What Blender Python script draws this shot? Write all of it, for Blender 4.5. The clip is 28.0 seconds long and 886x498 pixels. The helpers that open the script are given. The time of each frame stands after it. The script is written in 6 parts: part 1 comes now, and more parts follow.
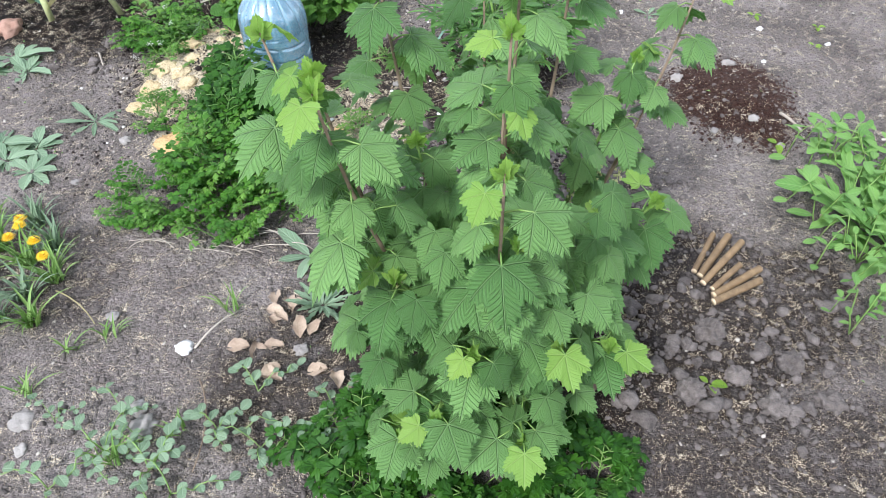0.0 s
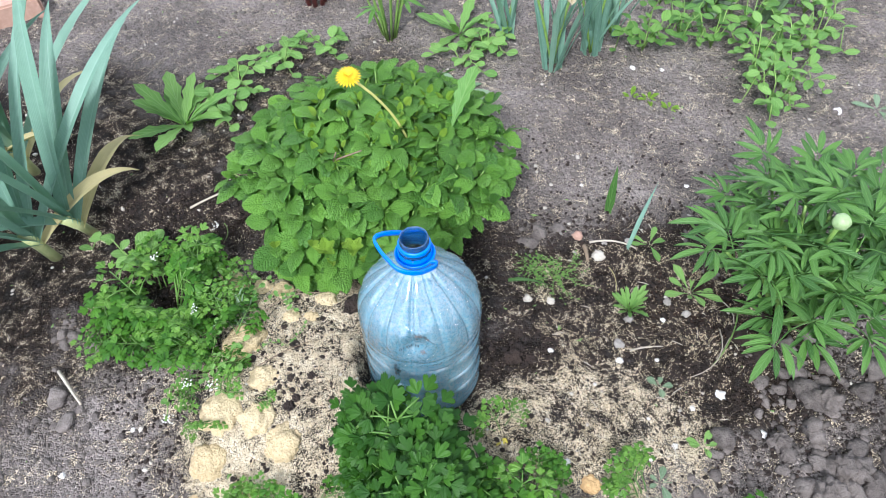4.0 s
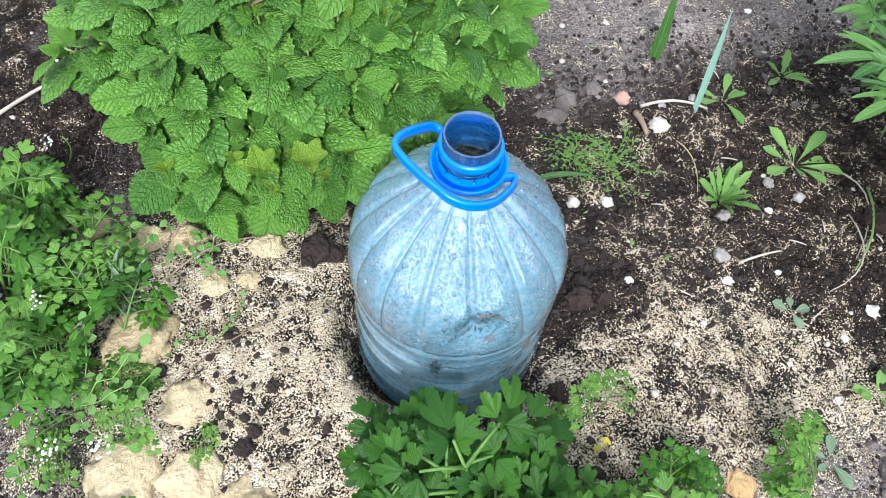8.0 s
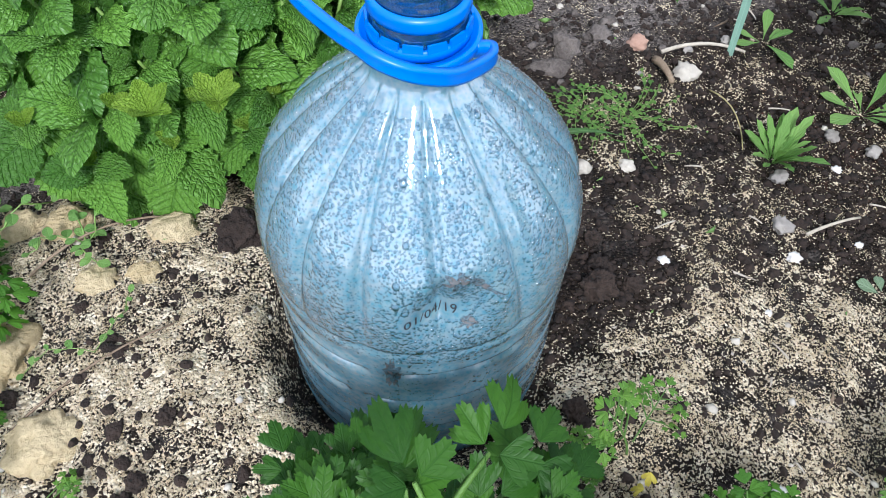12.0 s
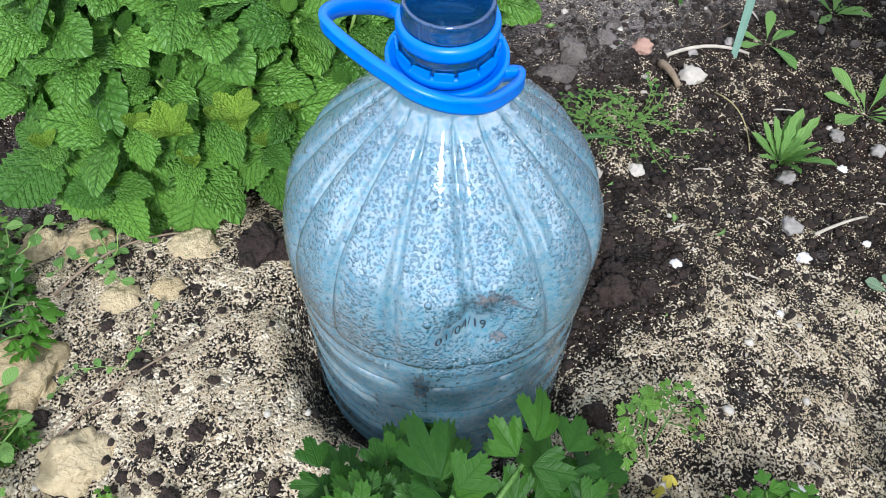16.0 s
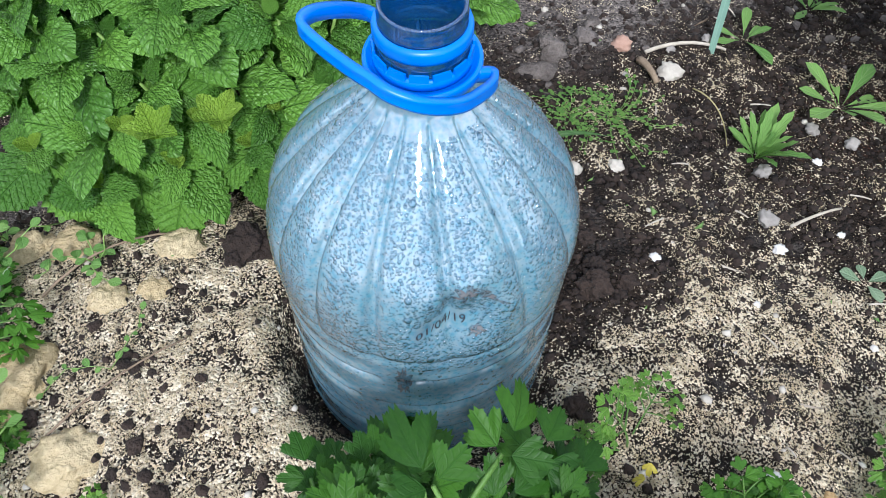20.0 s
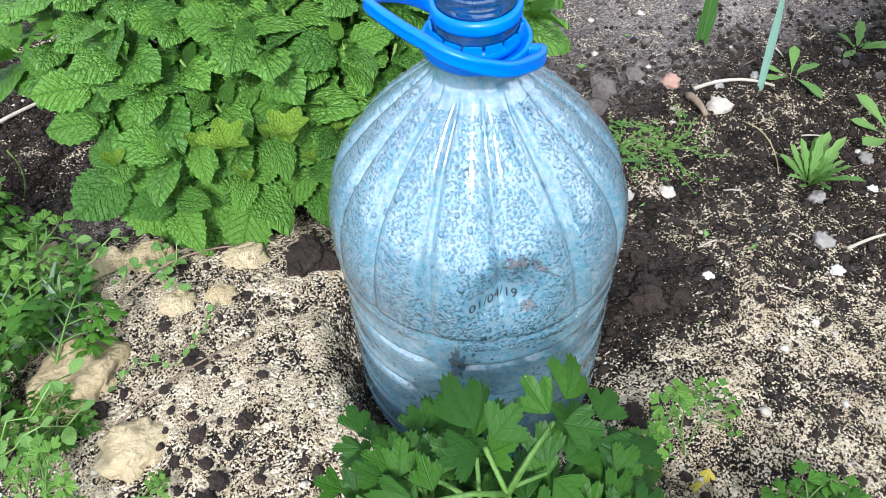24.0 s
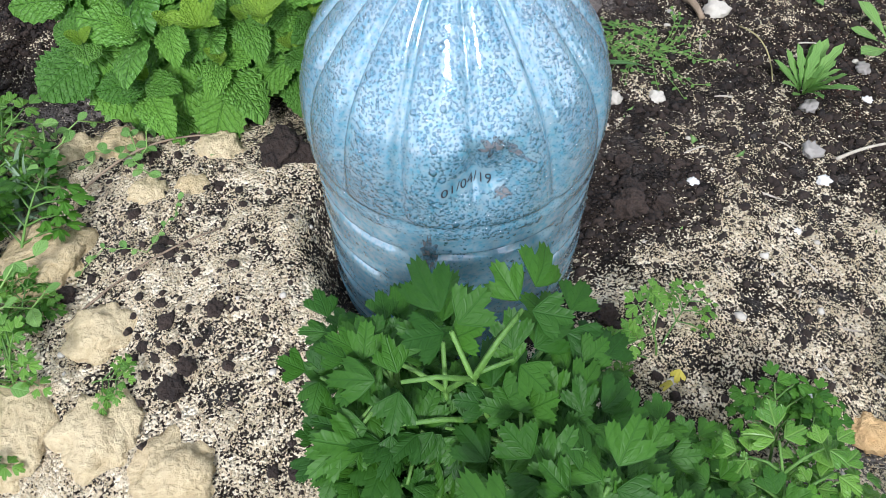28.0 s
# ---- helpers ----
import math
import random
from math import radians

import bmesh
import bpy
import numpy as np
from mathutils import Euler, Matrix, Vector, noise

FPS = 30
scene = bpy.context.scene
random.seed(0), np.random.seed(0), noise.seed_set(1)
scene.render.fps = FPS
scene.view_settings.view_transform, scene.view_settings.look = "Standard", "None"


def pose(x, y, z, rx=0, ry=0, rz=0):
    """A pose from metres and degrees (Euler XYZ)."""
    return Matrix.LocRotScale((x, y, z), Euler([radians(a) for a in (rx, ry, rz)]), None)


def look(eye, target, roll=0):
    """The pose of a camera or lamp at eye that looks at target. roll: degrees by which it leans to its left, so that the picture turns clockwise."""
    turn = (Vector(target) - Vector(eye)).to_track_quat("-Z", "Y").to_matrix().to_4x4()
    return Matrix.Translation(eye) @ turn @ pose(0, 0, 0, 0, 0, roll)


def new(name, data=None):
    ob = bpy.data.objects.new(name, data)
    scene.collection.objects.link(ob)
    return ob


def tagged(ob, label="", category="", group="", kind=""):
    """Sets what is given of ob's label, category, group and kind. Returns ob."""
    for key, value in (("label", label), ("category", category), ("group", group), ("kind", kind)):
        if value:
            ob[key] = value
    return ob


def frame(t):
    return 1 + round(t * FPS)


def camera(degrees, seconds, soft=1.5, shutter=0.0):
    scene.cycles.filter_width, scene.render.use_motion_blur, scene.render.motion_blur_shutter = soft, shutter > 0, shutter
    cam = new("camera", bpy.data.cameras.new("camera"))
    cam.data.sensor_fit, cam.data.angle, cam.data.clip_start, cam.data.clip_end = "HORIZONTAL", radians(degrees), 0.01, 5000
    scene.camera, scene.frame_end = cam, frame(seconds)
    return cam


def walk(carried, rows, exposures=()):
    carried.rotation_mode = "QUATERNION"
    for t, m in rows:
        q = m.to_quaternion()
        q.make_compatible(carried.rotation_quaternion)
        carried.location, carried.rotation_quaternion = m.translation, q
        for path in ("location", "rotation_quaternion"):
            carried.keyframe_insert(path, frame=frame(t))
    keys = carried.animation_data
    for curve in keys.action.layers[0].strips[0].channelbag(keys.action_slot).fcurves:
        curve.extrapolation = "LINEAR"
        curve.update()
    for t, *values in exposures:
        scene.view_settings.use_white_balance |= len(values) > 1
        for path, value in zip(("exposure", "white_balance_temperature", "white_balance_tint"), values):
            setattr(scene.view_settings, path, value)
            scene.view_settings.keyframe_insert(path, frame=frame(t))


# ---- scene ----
cam = camera(60.5, 28.0, soft=0.5)
PATH = [
    (0, (0.566, -1.782, 1.092), (0.447, -0.346, -0.296), -2.0),
    (0.5, (0.525, -1.641, 1.092), (0.396, -0.216, -0.306), -2.9),
    (1, (0.494, -1.562, 1.097), (0.362, -0.135, -0.298), -2.4),
    (1.5, (0.422, -1.483, 1.093), (0.369, -0.076, -0.327), -0.9),
    (1.6, (0.413, -1.447, 1.062), (0.358, -0.039, -0.357), -0.7),
    (1.8, (0.334, -1.393, 1.117), (0.333, -0.02, -0.337), -0.5),
    (1.9, (0.334, -1.363, 1.103), (0.305, 0.039, -0.323), -2.1),
    (2, (0.307, -1.333, 1.095), (0.308, 0.068, -0.332), -1.8),
    (2.1, (0.26, -1.301, 1.117), (0.301, 0.087, -0.323), -1.4),
    (2.5, (0.189, -1.151, 1.095), (0.194, 0.238, -0.344), -1.7),
    (3, (0.092, -0.917, 1.085), (0.148, 0.455, -0.369), -0.1),
    (3.5, (-0.01, -0.752, 1.07), (0.131, 0.576, -0.42), -1.4),
    (5.5, (-0.133, -0.298, 0.79), (0.326, 0.659, -0.905), 4.5),
    (6, (-0.135, -0.242, 0.675), (0.356, 0.641, -1.051), 7.6),
    (6.5, (-0.142, -0.234, 0.676), (0.339, 0.62, -1.068), 6.9),
    (7, (-0.151, -0.246, 0.689), (0.326, 0.611, -1.054), 6.1),
    (7.5, (-0.156, -0.255, 0.695), (0.329, 0.606, -1.044), 5.9),
    (8, (-0.155, -0.262, 0.698), (0.327, 0.616, -1.033), 5.7),
    (8.5, (-0.154, -0.265, 0.697), (0.311, 0.614, -1.039), 4.8),
    (9, (-0.151, -0.259, 0.678), (0.292, 0.601, -1.072), 3.9),
    (9.5, (-0.146, -0.262, 0.561), (0.332, 0.607, -1.176), 5.6),
    (10, (-0.148, -0.252, 0.458), (0.386, 0.677, -1.23), 8.0),
    (10.5, (-0.148, -0.246, 0.457), (0.383, 0.715, -1.215), 6.2),
    (11, (-0.125, -0.243, 0.48), (0.41, 0.739, -1.178), 5.5),
    (11.5, (-0.107, -0.233, 0.493), (0.413, 0.745, -1.173), 3.4),
    (12, (-0.102, -0.229, 0.503), (0.409, 0.752, -1.164), 2.4),
    (12.5, (-0.104, -0.233, 0.504), (0.423, 0.744, -1.16), 2.3),
    (14.5, (-0.124, -0.213, 0.507), (0.408, 0.735, -1.172), 1.8),
    (15, (-0.125, -0.209, 0.51), (0.373, 0.756, -1.17), 0.1),
    (15.5, (-0.123, -0.212, 0.515), (0.383, 0.758, -1.159), 1.0),
    (16, (-0.114, -0.218, 0.516), (0.401, 0.747, -1.158), 1.6),
    (16.5, (-0.11, -0.217, 0.514), (0.414, 0.736, -1.165), 2.3),
    (17, (-0.118, -0.23, 0.513), (0.394, 0.717, -1.172), 2.7),
    (17.5, (-0.125, -0.229, 0.516), (0.386, 0.718, -1.17), 2.2),
    (18, (-0.121, -0.23, 0.522), (0.384, 0.719, -1.164), 1.4),
    (18.5, (-0.119, -0.23, 0.524), (0.398, 0.728, -1.154), 1.3),
    (19, (-0.117, -0.23, 0.521), (0.403, 0.721, -1.16), 1.2),
    (19.5, (-0.114, -0.229, 0.524), (0.418, 0.72, -1.155), 1.4),
    (20, (-0.112, -0.225, 0.524), (0.424, 0.722, -1.155), 2.0),
    (20.5, (-0.117, -0.234, 0.537), (0.391, 0.678, -1.169), 1.5),
    (22.5, (-0.136, -0.282, 0.687), (0.293, 0.564, -1.073), -0.6),
    (23, (-0.131, -0.267, 0.677), (0.372, 0.606, -1.051), 0.2),
    (23.5, (-0.137, -0.269, 0.565), (0.384, 0.737, -1.084), -0.4),
    (24, (-0.136, -0.275, 0.505), (0.353, 0.902, -1.036), -3.4),
    (24.5, (-0.119, -0.308, 0.494), (0.395, 0.829, -1.069), -2.6),
    (25, (-0.113, -0.318, 0.494), (0.387, 0.806, -1.084), -3.6),
    (25.5, (-0.113, -0.317, 0.494), (0.389, 0.818, -1.074), -2.5),
    (26, (-0.123, -0.31, 0.491), (0.389, 0.819, -1.078), -2.1),
    (26.5, (-0.128, -0.3, 0.482), (0.37, 0.812, -1.105), -2.4),
    (27, (-0.125, -0.288, 0.473), (0.374, 0.807, -1.124), -1.9),
    (27.5, (-0.119, -0.28, 0.47), (0.375, 0.808, -1.134), -1.3),
    (28, (-0.131, -0.286, 0.483), (0.309, 0.735, -1.18), -1.1),
]
walk(cam, [(t, look(eye, target, roll)) for t, eye, target, roll in PATH], exposures=[(0.0, 0.56, 5750.0, 13.0), (3.0, 0.60, 5750.0, 13.0), (7.0, 0.68, 5750.0, 13.0), (9.0, 0.70, 5750.0, 13.0), (10.0, 0.32, 5750.0, 13.0), (11.0, 0.31, 5750.0, 13.0), (16.0, 0.32, 5750.0, 13.0), (20.0, 0.30, 5750.0, 13.0), (22.5, 0.55, 5750.0, 13.0), (24.0, 0.56, 5750.0, 13.0), (25.5, 0.42, 5750.0, 13.0), (28.0, 0.38, 5750.0, 13.0)])

# ---- sky and sun ----
world = bpy.data.worlds.new("sky")
scene.world = world
world.use_nodes = True
wt = world.node_tree
sky = wt.nodes.new("ShaderNodeTexSky")
sky.sky_type, sky.sun_disc = "NISHITA", False
SUN_AZ, SUN_EL = 206.0, 46.0
sky.sun_elevation, sky.sun_rotation = radians(SUN_EL), radians(SUN_AZ)
coord = wt.nodes.new("ShaderNodeTexCoord")
cloud = wt.nodes.new("ShaderNodeTexNoise")
cloud.inputs["Scale"].default_value, cloud.inputs["Detail"].default_value = 2.2, 6.0
wt.links.new(coord.outputs["Generated"], cloud.inputs["Vector"])
ramp = wt.nodes.new("ShaderNodeMapRange")
ramp.inputs["From Min"].default_value, ramp.inputs["From Max"].default_value = 0.44, 0.56
ramp.inputs["To Min"].default_value, ramp.inputs["To Max"].default_value = 0.12, 1.0
wt.links.new(cloud.outputs["Fac"], ramp.inputs["Value"])
veil = wt.nodes.new("ShaderNodeMix")
veil.data_type = "RGBA"
veil.inputs[7].default_value = (13.2, 13.4, 13.7, 1)
wt.links.new(ramp.outputs["Result"], veil.inputs[0])
wt.links.new(sky.outputs[0], veil.inputs[6])
wt.links.new(veil.outputs[2], wt.nodes["Background"].inputs[0])
wt.nodes["Background"].inputs[1].default_value = 0.095
sun = new("sun", bpy.data.lights.new("sun", "SUN"))
sun.data.energy, sun.data.angle, sun.data.color = 3.0, radians(10), (1.0, 0.97, 0.92)
sa, se = radians(SUN_AZ), radians(SUN_EL)
sun.matrix_world = look((4 * math.sin(sa) * math.cos(se), 4 * math.cos(sa) * math.cos(se), 4 * math.sin(se)), (0, 0, 0))


# ---- materials ----
def material(name):
    m = bpy.data.materials.new(name)
    m.use_nodes = True
    nt = m.node_tree
    return m, nt, nt.nodes["Principled BSDF"], nt.nodes["Material Output"]


def node(nt, kind, **values):
    n = nt.nodes.new(kind)
    for key, v in values.items():
        n.inputs[key.replace("_", " ")].default_value = v
    return n


def calc(nt, op, a, b=0.0, c=0.0, clamp=False):
    n = nt.nodes.new("ShaderNodeMath")
    n.operation, n.use_clamp = op, clamp
    for k, v in enumerate((a, b, c)):
        if isinstance(v, (int, float)):
            n.inputs[k].default_value = v
        else:
            nt.links.new(v, n.inputs[k])
    return n.outputs[0]


def blend(nt, fac, a, b, mode="MIX"):
    n = nt.nodes.new("ShaderNodeMix")
    n.data_type, n.blend_type = "RGBA", mode
    for k, v in ((0, fac), (6, a), (7, b)):
        if isinstance(v, (int, float)):
            n.inputs[k].default_value = v
        elif isinstance(v, tuple):
            n.inputs[k].default_value = (*v, 1)
        else:
            nt.links.new(v, n.inputs[k])
    return n.outputs[2]


def ranged(nt, v, a, b, c=0.0, d=1.0):
    n = nt.nodes.new("ShaderNodeMapRange")
    nt.links.new(v, n.inputs[0])
    for k, x in zip((1, 2, 3, 4), (a, b, c, d)):
        n.inputs[k].default_value = x
    return n.outputs[0]


def noise_of(nt, scale, detail=3.0, where="Object"):
    co = nt.nodes.new("ShaderNodeTexCoord")
    n = node(nt, "ShaderNodeTexNoise", Scale=scale, Detail=detail)
    nt.links.new(co.outputs[where], n.inputs["Vector"])
    return n.outputs["Fac"]


def cells_of(nt, scale, where="Object", feature="F1"):
    co = nt.nodes.new("ShaderNodeTexCoord")
    n = node(nt, "ShaderNodeTexVoronoi", Scale=scale)
    n.feature = feature
    nt.links.new(co.outputs[where], n.inputs["Vector"])
    return n


def bumped(nt, bsdf, height, strength, distance):
    n = node(nt, "ShaderNodeBump", Strength=strength, Distance=distance)
    nt.links.new(height, n.inputs["Height"])
    nt.links.new(n.outputs[0], bsdf.inputs["Normal"])
    return n


def chance(nt):
    a = nt.nodes.new("ShaderNodeObjectInfo").outputs["Random"]
    b = nt.nodes.new("ShaderNodeNewGeometry").outputs["Random Per Island"]
    return calc(nt, "FRACT", calc(nt, "ADD", a, b))


def leaf_material(name, dark, light, vein, mode="mid", side=7.0, slope=5.0, width=0.03, rough=0.42, thin=0.3, relief=0.5, quilt=0.0, depth=0.002):
    """mode mid: one midrib with side veins; palm: five main veins from the stalk; strap: lengthwise stripes."""
    m, nt, bsdf, out = material(name)
    uv = nt.nodes.new("ShaderNodeUVMap")
    sep = nt.nodes.new("ShaderNodeSeparateXYZ")
    nt.links.new(uv.outputs[0], sep.inputs[0])
    x, y = sep.outputs[0], sep.outputs[1]
    if mode == "palm":
        ang = calc(nt, "ARCTAN2", x, y)
        r = calc(nt, "SQRT", calc(nt, "ADD", calc(nt, "MULTIPLY", x, x), calc(nt, "MULTIPLY", y, y)))
        off = calc(nt, "PINGPONG", ang, radians(26))
        d = calc(nt, "MULTIPLY", off, r)
        s = calc(nt, "SUBTRACT", calc(nt, "MULTIPLY", r, side), calc(nt, "MULTIPLY", off, slope))
    elif mode == "strap":
        d = calc(nt, "ABSOLUTE", x)
        s = calc(nt, "MULTIPLY", x, side)
    else:
        d = calc(nt, "ABSOLUTE", x)
        s = calc(nt, "SUBTRACT", calc(nt, "MULTIPLY", y, side), calc(nt, "MULTIPLY", d, slope))
    rib = ranged(nt, d, width * 0.25, width, 1, 0)
    ribs = ranged(nt, calc(nt, "PINGPONG", s, 0.5), 0.02, 0.12 if quilt else 0.2, 0.34 if mode == "palm" else 0.6, 0)
    veins = calc(nt, "MAXIMUM", rib, ribs)
    mottled = noise_of(nt, 90.0, 3)
    tone = calc(nt, "ADD", calc(nt, "MULTIPLY", chance(nt), 0.75), calc(nt, "MULTIPLY", mottled, 0.4), clamp=True)
    col = blend(nt, tone, dark, light)
    col = blend(nt, calc(nt, "MULTIPLY", veins, 0.45), col, vein)
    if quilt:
        # vein net between the puffs; its darker green paints shade into the furrows
        furrow_shade = cells_of(nt, quilt, "UV", "DISTANCE_TO_EDGE")
        col = blend(nt, ranged(nt, furrow_shade.outputs["Distance"], 0.0, 0.1, 0.22, 0.0), col, vein)
    nt.links.new(col, bsdf.inputs["Base Color"])
    bsdf.inputs["Roughness"].default_value = rough
    bsdf.inputs["Specular IOR Level"].default_value = 0.25 if rough == 0.5 else 0.42
    h = calc(nt, "MULTIPLY", veins, -1.0)
    if quilt:
        puff = cells_of(nt, quilt, "UV")
        h = calc(nt, "SUBTRACT", h, calc(nt, "MULTIPLY", puff.outputs["Distance"], 1.3))
    h = calc(nt, "ADD", h, calc(nt, "MULTIPLY", mottled, 0.3))
    b = bumped(nt, bsdf, h, relief, depth)
    tr = nt.nodes.new("ShaderNodeBsdfTranslucent")
    nt.links.new(blend(nt, 1.0, col, (1.0, 1.15, 0.5), "MULTIPLY"), tr.inputs["Color"])
    nt.links.new(b.outputs[0], tr.inputs["Normal"])
    mix = nt.nodes.new("ShaderNodeMixShader")
    mix.inputs[0].default_value = thin
    nt.links.new(bsdf.outputs[0], mix.inputs[1])
    nt.links.new(tr.outputs[0], mix.inputs[2])
    nt.links.new(mix.outputs[0], out.inputs["Surface"])
    return m


def plain_material(name, dark, light, rough=0.7, scale=60.0, relief=0.4, depth=0.002, metal=0.0):
    m, nt, bsdf, out = material(name)
    n = noise_of(nt, scale, 5)
    fine = noise_of(nt, scale * 6, 3)
    f = calc(nt, "ADD", calc(nt, "MULTIPLY", ranged(nt, n, 0.3, 0.7), 0.45), calc(nt, "ADD", calc(nt, "MULTIPLY", chance(nt), 0.4), calc(nt, "MULTIPLY", ranged(nt, fine, 0.3, 0.7), 0.25)), clamp=True)
    nt.links.new(blend(nt, f, dark, light), bsdf.inputs["Base Color"])
    bsdf.inputs["Roughness"].default_value, bsdf.inputs["Metallic"].default_value = rough, metal
    bumped(nt, bsdf, calc(nt, "ADD", n, calc(nt, "MULTIPLY", fine, 0.4)), relief, depth)
    return m


# both balm leaves: dark vein green, so the grooves' shade sits in the colour
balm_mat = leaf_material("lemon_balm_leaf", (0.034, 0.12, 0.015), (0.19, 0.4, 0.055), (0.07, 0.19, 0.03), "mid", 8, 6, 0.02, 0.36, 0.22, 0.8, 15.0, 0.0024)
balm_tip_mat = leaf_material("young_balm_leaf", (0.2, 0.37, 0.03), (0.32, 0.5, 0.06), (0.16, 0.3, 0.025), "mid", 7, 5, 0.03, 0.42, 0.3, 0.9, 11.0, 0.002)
currant_mat = leaf_material("currant_leaf", (0.062, 0.172, 0.038), (0.24, 0.43, 0.13), (0.33, 0.5, 0.22), "palm", 9, 6, 0.024, 0.36, 0.24, 1.0, 0.0, 0.0045)
currant_tip_mat = leaf_material("young_currant_leaf", (0.2, 0.37, 0.06), (0.3, 0.47, 0.09), (0.36, 0.5, 0.16), "palm", 8, 5, 0.03, 0.45, 0.4, 0.6, 0.0, 0.002)
parsley_mat = leaf_material("parsley_leaf", (0.01, 0.05, 0.005), (0.052, 0.15, 0.012), (0.022, 0.085, 0.009), "palm", 4, 3, 0.03, 0.5, 0.2, 0.4, 0.0, 0.001)
parsley_mid_mat = leaf_material("bright_parsley_leaf", (0.018, 0.08, 0.007), (0.085, 0.22, 0.018), (0.05, 0.15, 0.014), "palm", 4, 3, 0.03, 0.5, 0.2, 0.4, 0.0, 0.001)
parsley_light_mat = leaf_material("light_parsley_leaf", (0.06, 0.18, 0.02), (0.16, 0.33, 0.04), (0.25, 0.4, 0.1), "palm", 4, 3, 0.06, 0.35, 0.3, 0.5, 0.0, 0.002)
peony_mat = leaf_material("peony_leaf", (0.03, 0.1, 0.022), (0.13, 0.28, 0.055), (0.2, 0.36, 0.12), "mid", 6, 4, 0.06, 0.4, 0.25, 0.5)
leek_mat = leaf_material("leek_leaf", (0.1, 0.22, 0.16), (0.21, 0.36, 0.27), (0.3, 0.44, 0.36), "strap", 14, 0, 0.05, 0.45, 0.15, 0.3)
straw_leaf_mat = leaf_material("withered_leaf", (0.34, 0.3, 0.12), (0.6, 0.52, 0.26), (0.6, 0.5, 0.3), "strap", 10, 0, 0.05, 0.6, 0.2, 0.4)
weed_mat = leaf_material("weed_leaf", (0.1, 0.24, 0.05), (0.24, 0.42, 0.11), (0.28, 0.44, 0.16), "mid", 5, 4, 0.05, 0.5, 0.25, 0.5)
elder_mat = leaf_material("ground_elder_leaf", (0.06, 0.17, 0.035), (0.2, 0.37, 0.08), (0.2, 0.36, 0.12), "mid", 5, 4, 0.05, 0.5, 0.25, 0.6)
grey_weed_mat = leaf_material("dusty_grey_leaf", (0.11, 0.19, 0.1), (0.26, 0.36, 0.22), (0.36, 0.44, 0.3), "mid", 5, 4, 0.06, 0.65, 0.15, 0.5)
yellow_leaf_mat = leaf_material("yellowed_leaf", (0.5, 0.42, 0.05), (0.72, 0.6, 0.12), (0.6, 0.5, 0.1), "palm", 4, 3, 0.04, 0.55, 0.3, 0.4)
grass_mat = leaf_material("grass_blade", (0.1, 0.22, 0.04), (0.3, 0.44, 0.14), (0.3, 0.45, 0.15), "strap", 6, 0, 0.1, 0.5, 0.25, 0.3)
stem_mat = plain_material("green_stem", (0.12, 0.24, 0.04), (0.26, 0.4, 0.1), 0.5, 80)
parsley_stalk_mat = plain_material("parsley_stalk", (0.05, 0.13, 0.02), (0.15, 0.29, 0.05), 0.5, 80)
yellow_stem_mat = plain_material("yellowed_stalk", (0.4, 0.4, 0.08), (0.62, 0.58, 0.2), 0.5, 80)
white_stalk_mat = plain_material("pale_leek_shank", (0.3, 0.36, 0.14), (0.6, 0.6, 0.3), 0.45, 40)
bark_mat = plain_material("twig_bark", (0.16, 0.11, 0.07), (0.32, 0.24, 0.16), 0.8, 90, 0.7)
wood_mat = plain_material("cut_wood", (0.55, 0.4, 0.22), (0.8, 0.66, 0.44), 0.7, 120)
cane_mat = plain_material("cut_cane_bark", (0.08, 0.05, 0.025), (0.3, 0.2, 0.1), 0.65, 70, 0.6)
bleached_mat = plain_material("bleached_twig", (0.3, 0.25, 0.19), (0.62, 0.56, 0.46), 0.75, 90)
petal_mat = plain_material("yellow_petal", (0.75, 0.42, 0.0), (0.9, 0.62, 0.01), 0.5, 200)
cream_petal_mat = plain_material("withered_petal", (0.55, 0.42, 0.26), (0.82, 0.74, 0.55), 0.6, 150)
white_petal_mat = plain_material("tiny_white_flower", (0.7, 0.7, 0.64), (0.85, 0.85, 0.8), 0.6, 200)
bud_mat = plain_material("flower_bud", (0.2, 0.34, 0.12), (0.4, 0.5, 0.26), 0.45, 60)
raceme_mat = plain_material("currant_blossom", (0.36, 0.42, 0.14), (0.66, 0.62, 0.32), 0.55, 160)
dead_leaf_mat = plain_material("dry_brown_leaf", (0.22, 0.15, 0.1), (0.52, 0.41, 0.3), 0.75, 50, 0.6)
stone_mat = plain_material("grey_pebble", (0.2, 0.18, 0.16), (0.42, 0.39, 0.35), 0.75, 50, 0.6)
pale_stone_mat = plain_material("pale_stone", (0.36, 0.32, 0.26), (0.66, 0.61, 0.52), 0.75, 60, 0.6)
white_stone_mat = plain_material("white_chalky_stone", (0.66, 0.63, 0.58), (0.84, 0.82, 0.78), 0.7, 60, 0.5)
brick_mat = plain_material("brick_shard", (0.34, 0.19, 0.13), (0.52, 0.34, 0.26), 0.85, 90, 0.6)
clod_mat = plain_material("soil_clod", (0.045, 0.036, 0.031), (0.25, 0.215, 0.19), 0.95, 75, 1.0, 0.007)
dark_clod_mat = plain_material("dark_soil_crumb", (0.006, 0.004, 0.003), (0.05, 0.032, 0.023), 0.95, 60, 1.0, 0.008)
peat_mat = plain_material("peat_crumb", (0.022, 0.011, 0.007), (0.07, 0.032, 0.02), 0.95, 60, 0.8, 0.003)
sawdust_mat = plain_material("sawdust", (0.52, 0.385, 0.2), (0.95, 0.84, 0.61), 0.9, 170, 1.0, 0.004)
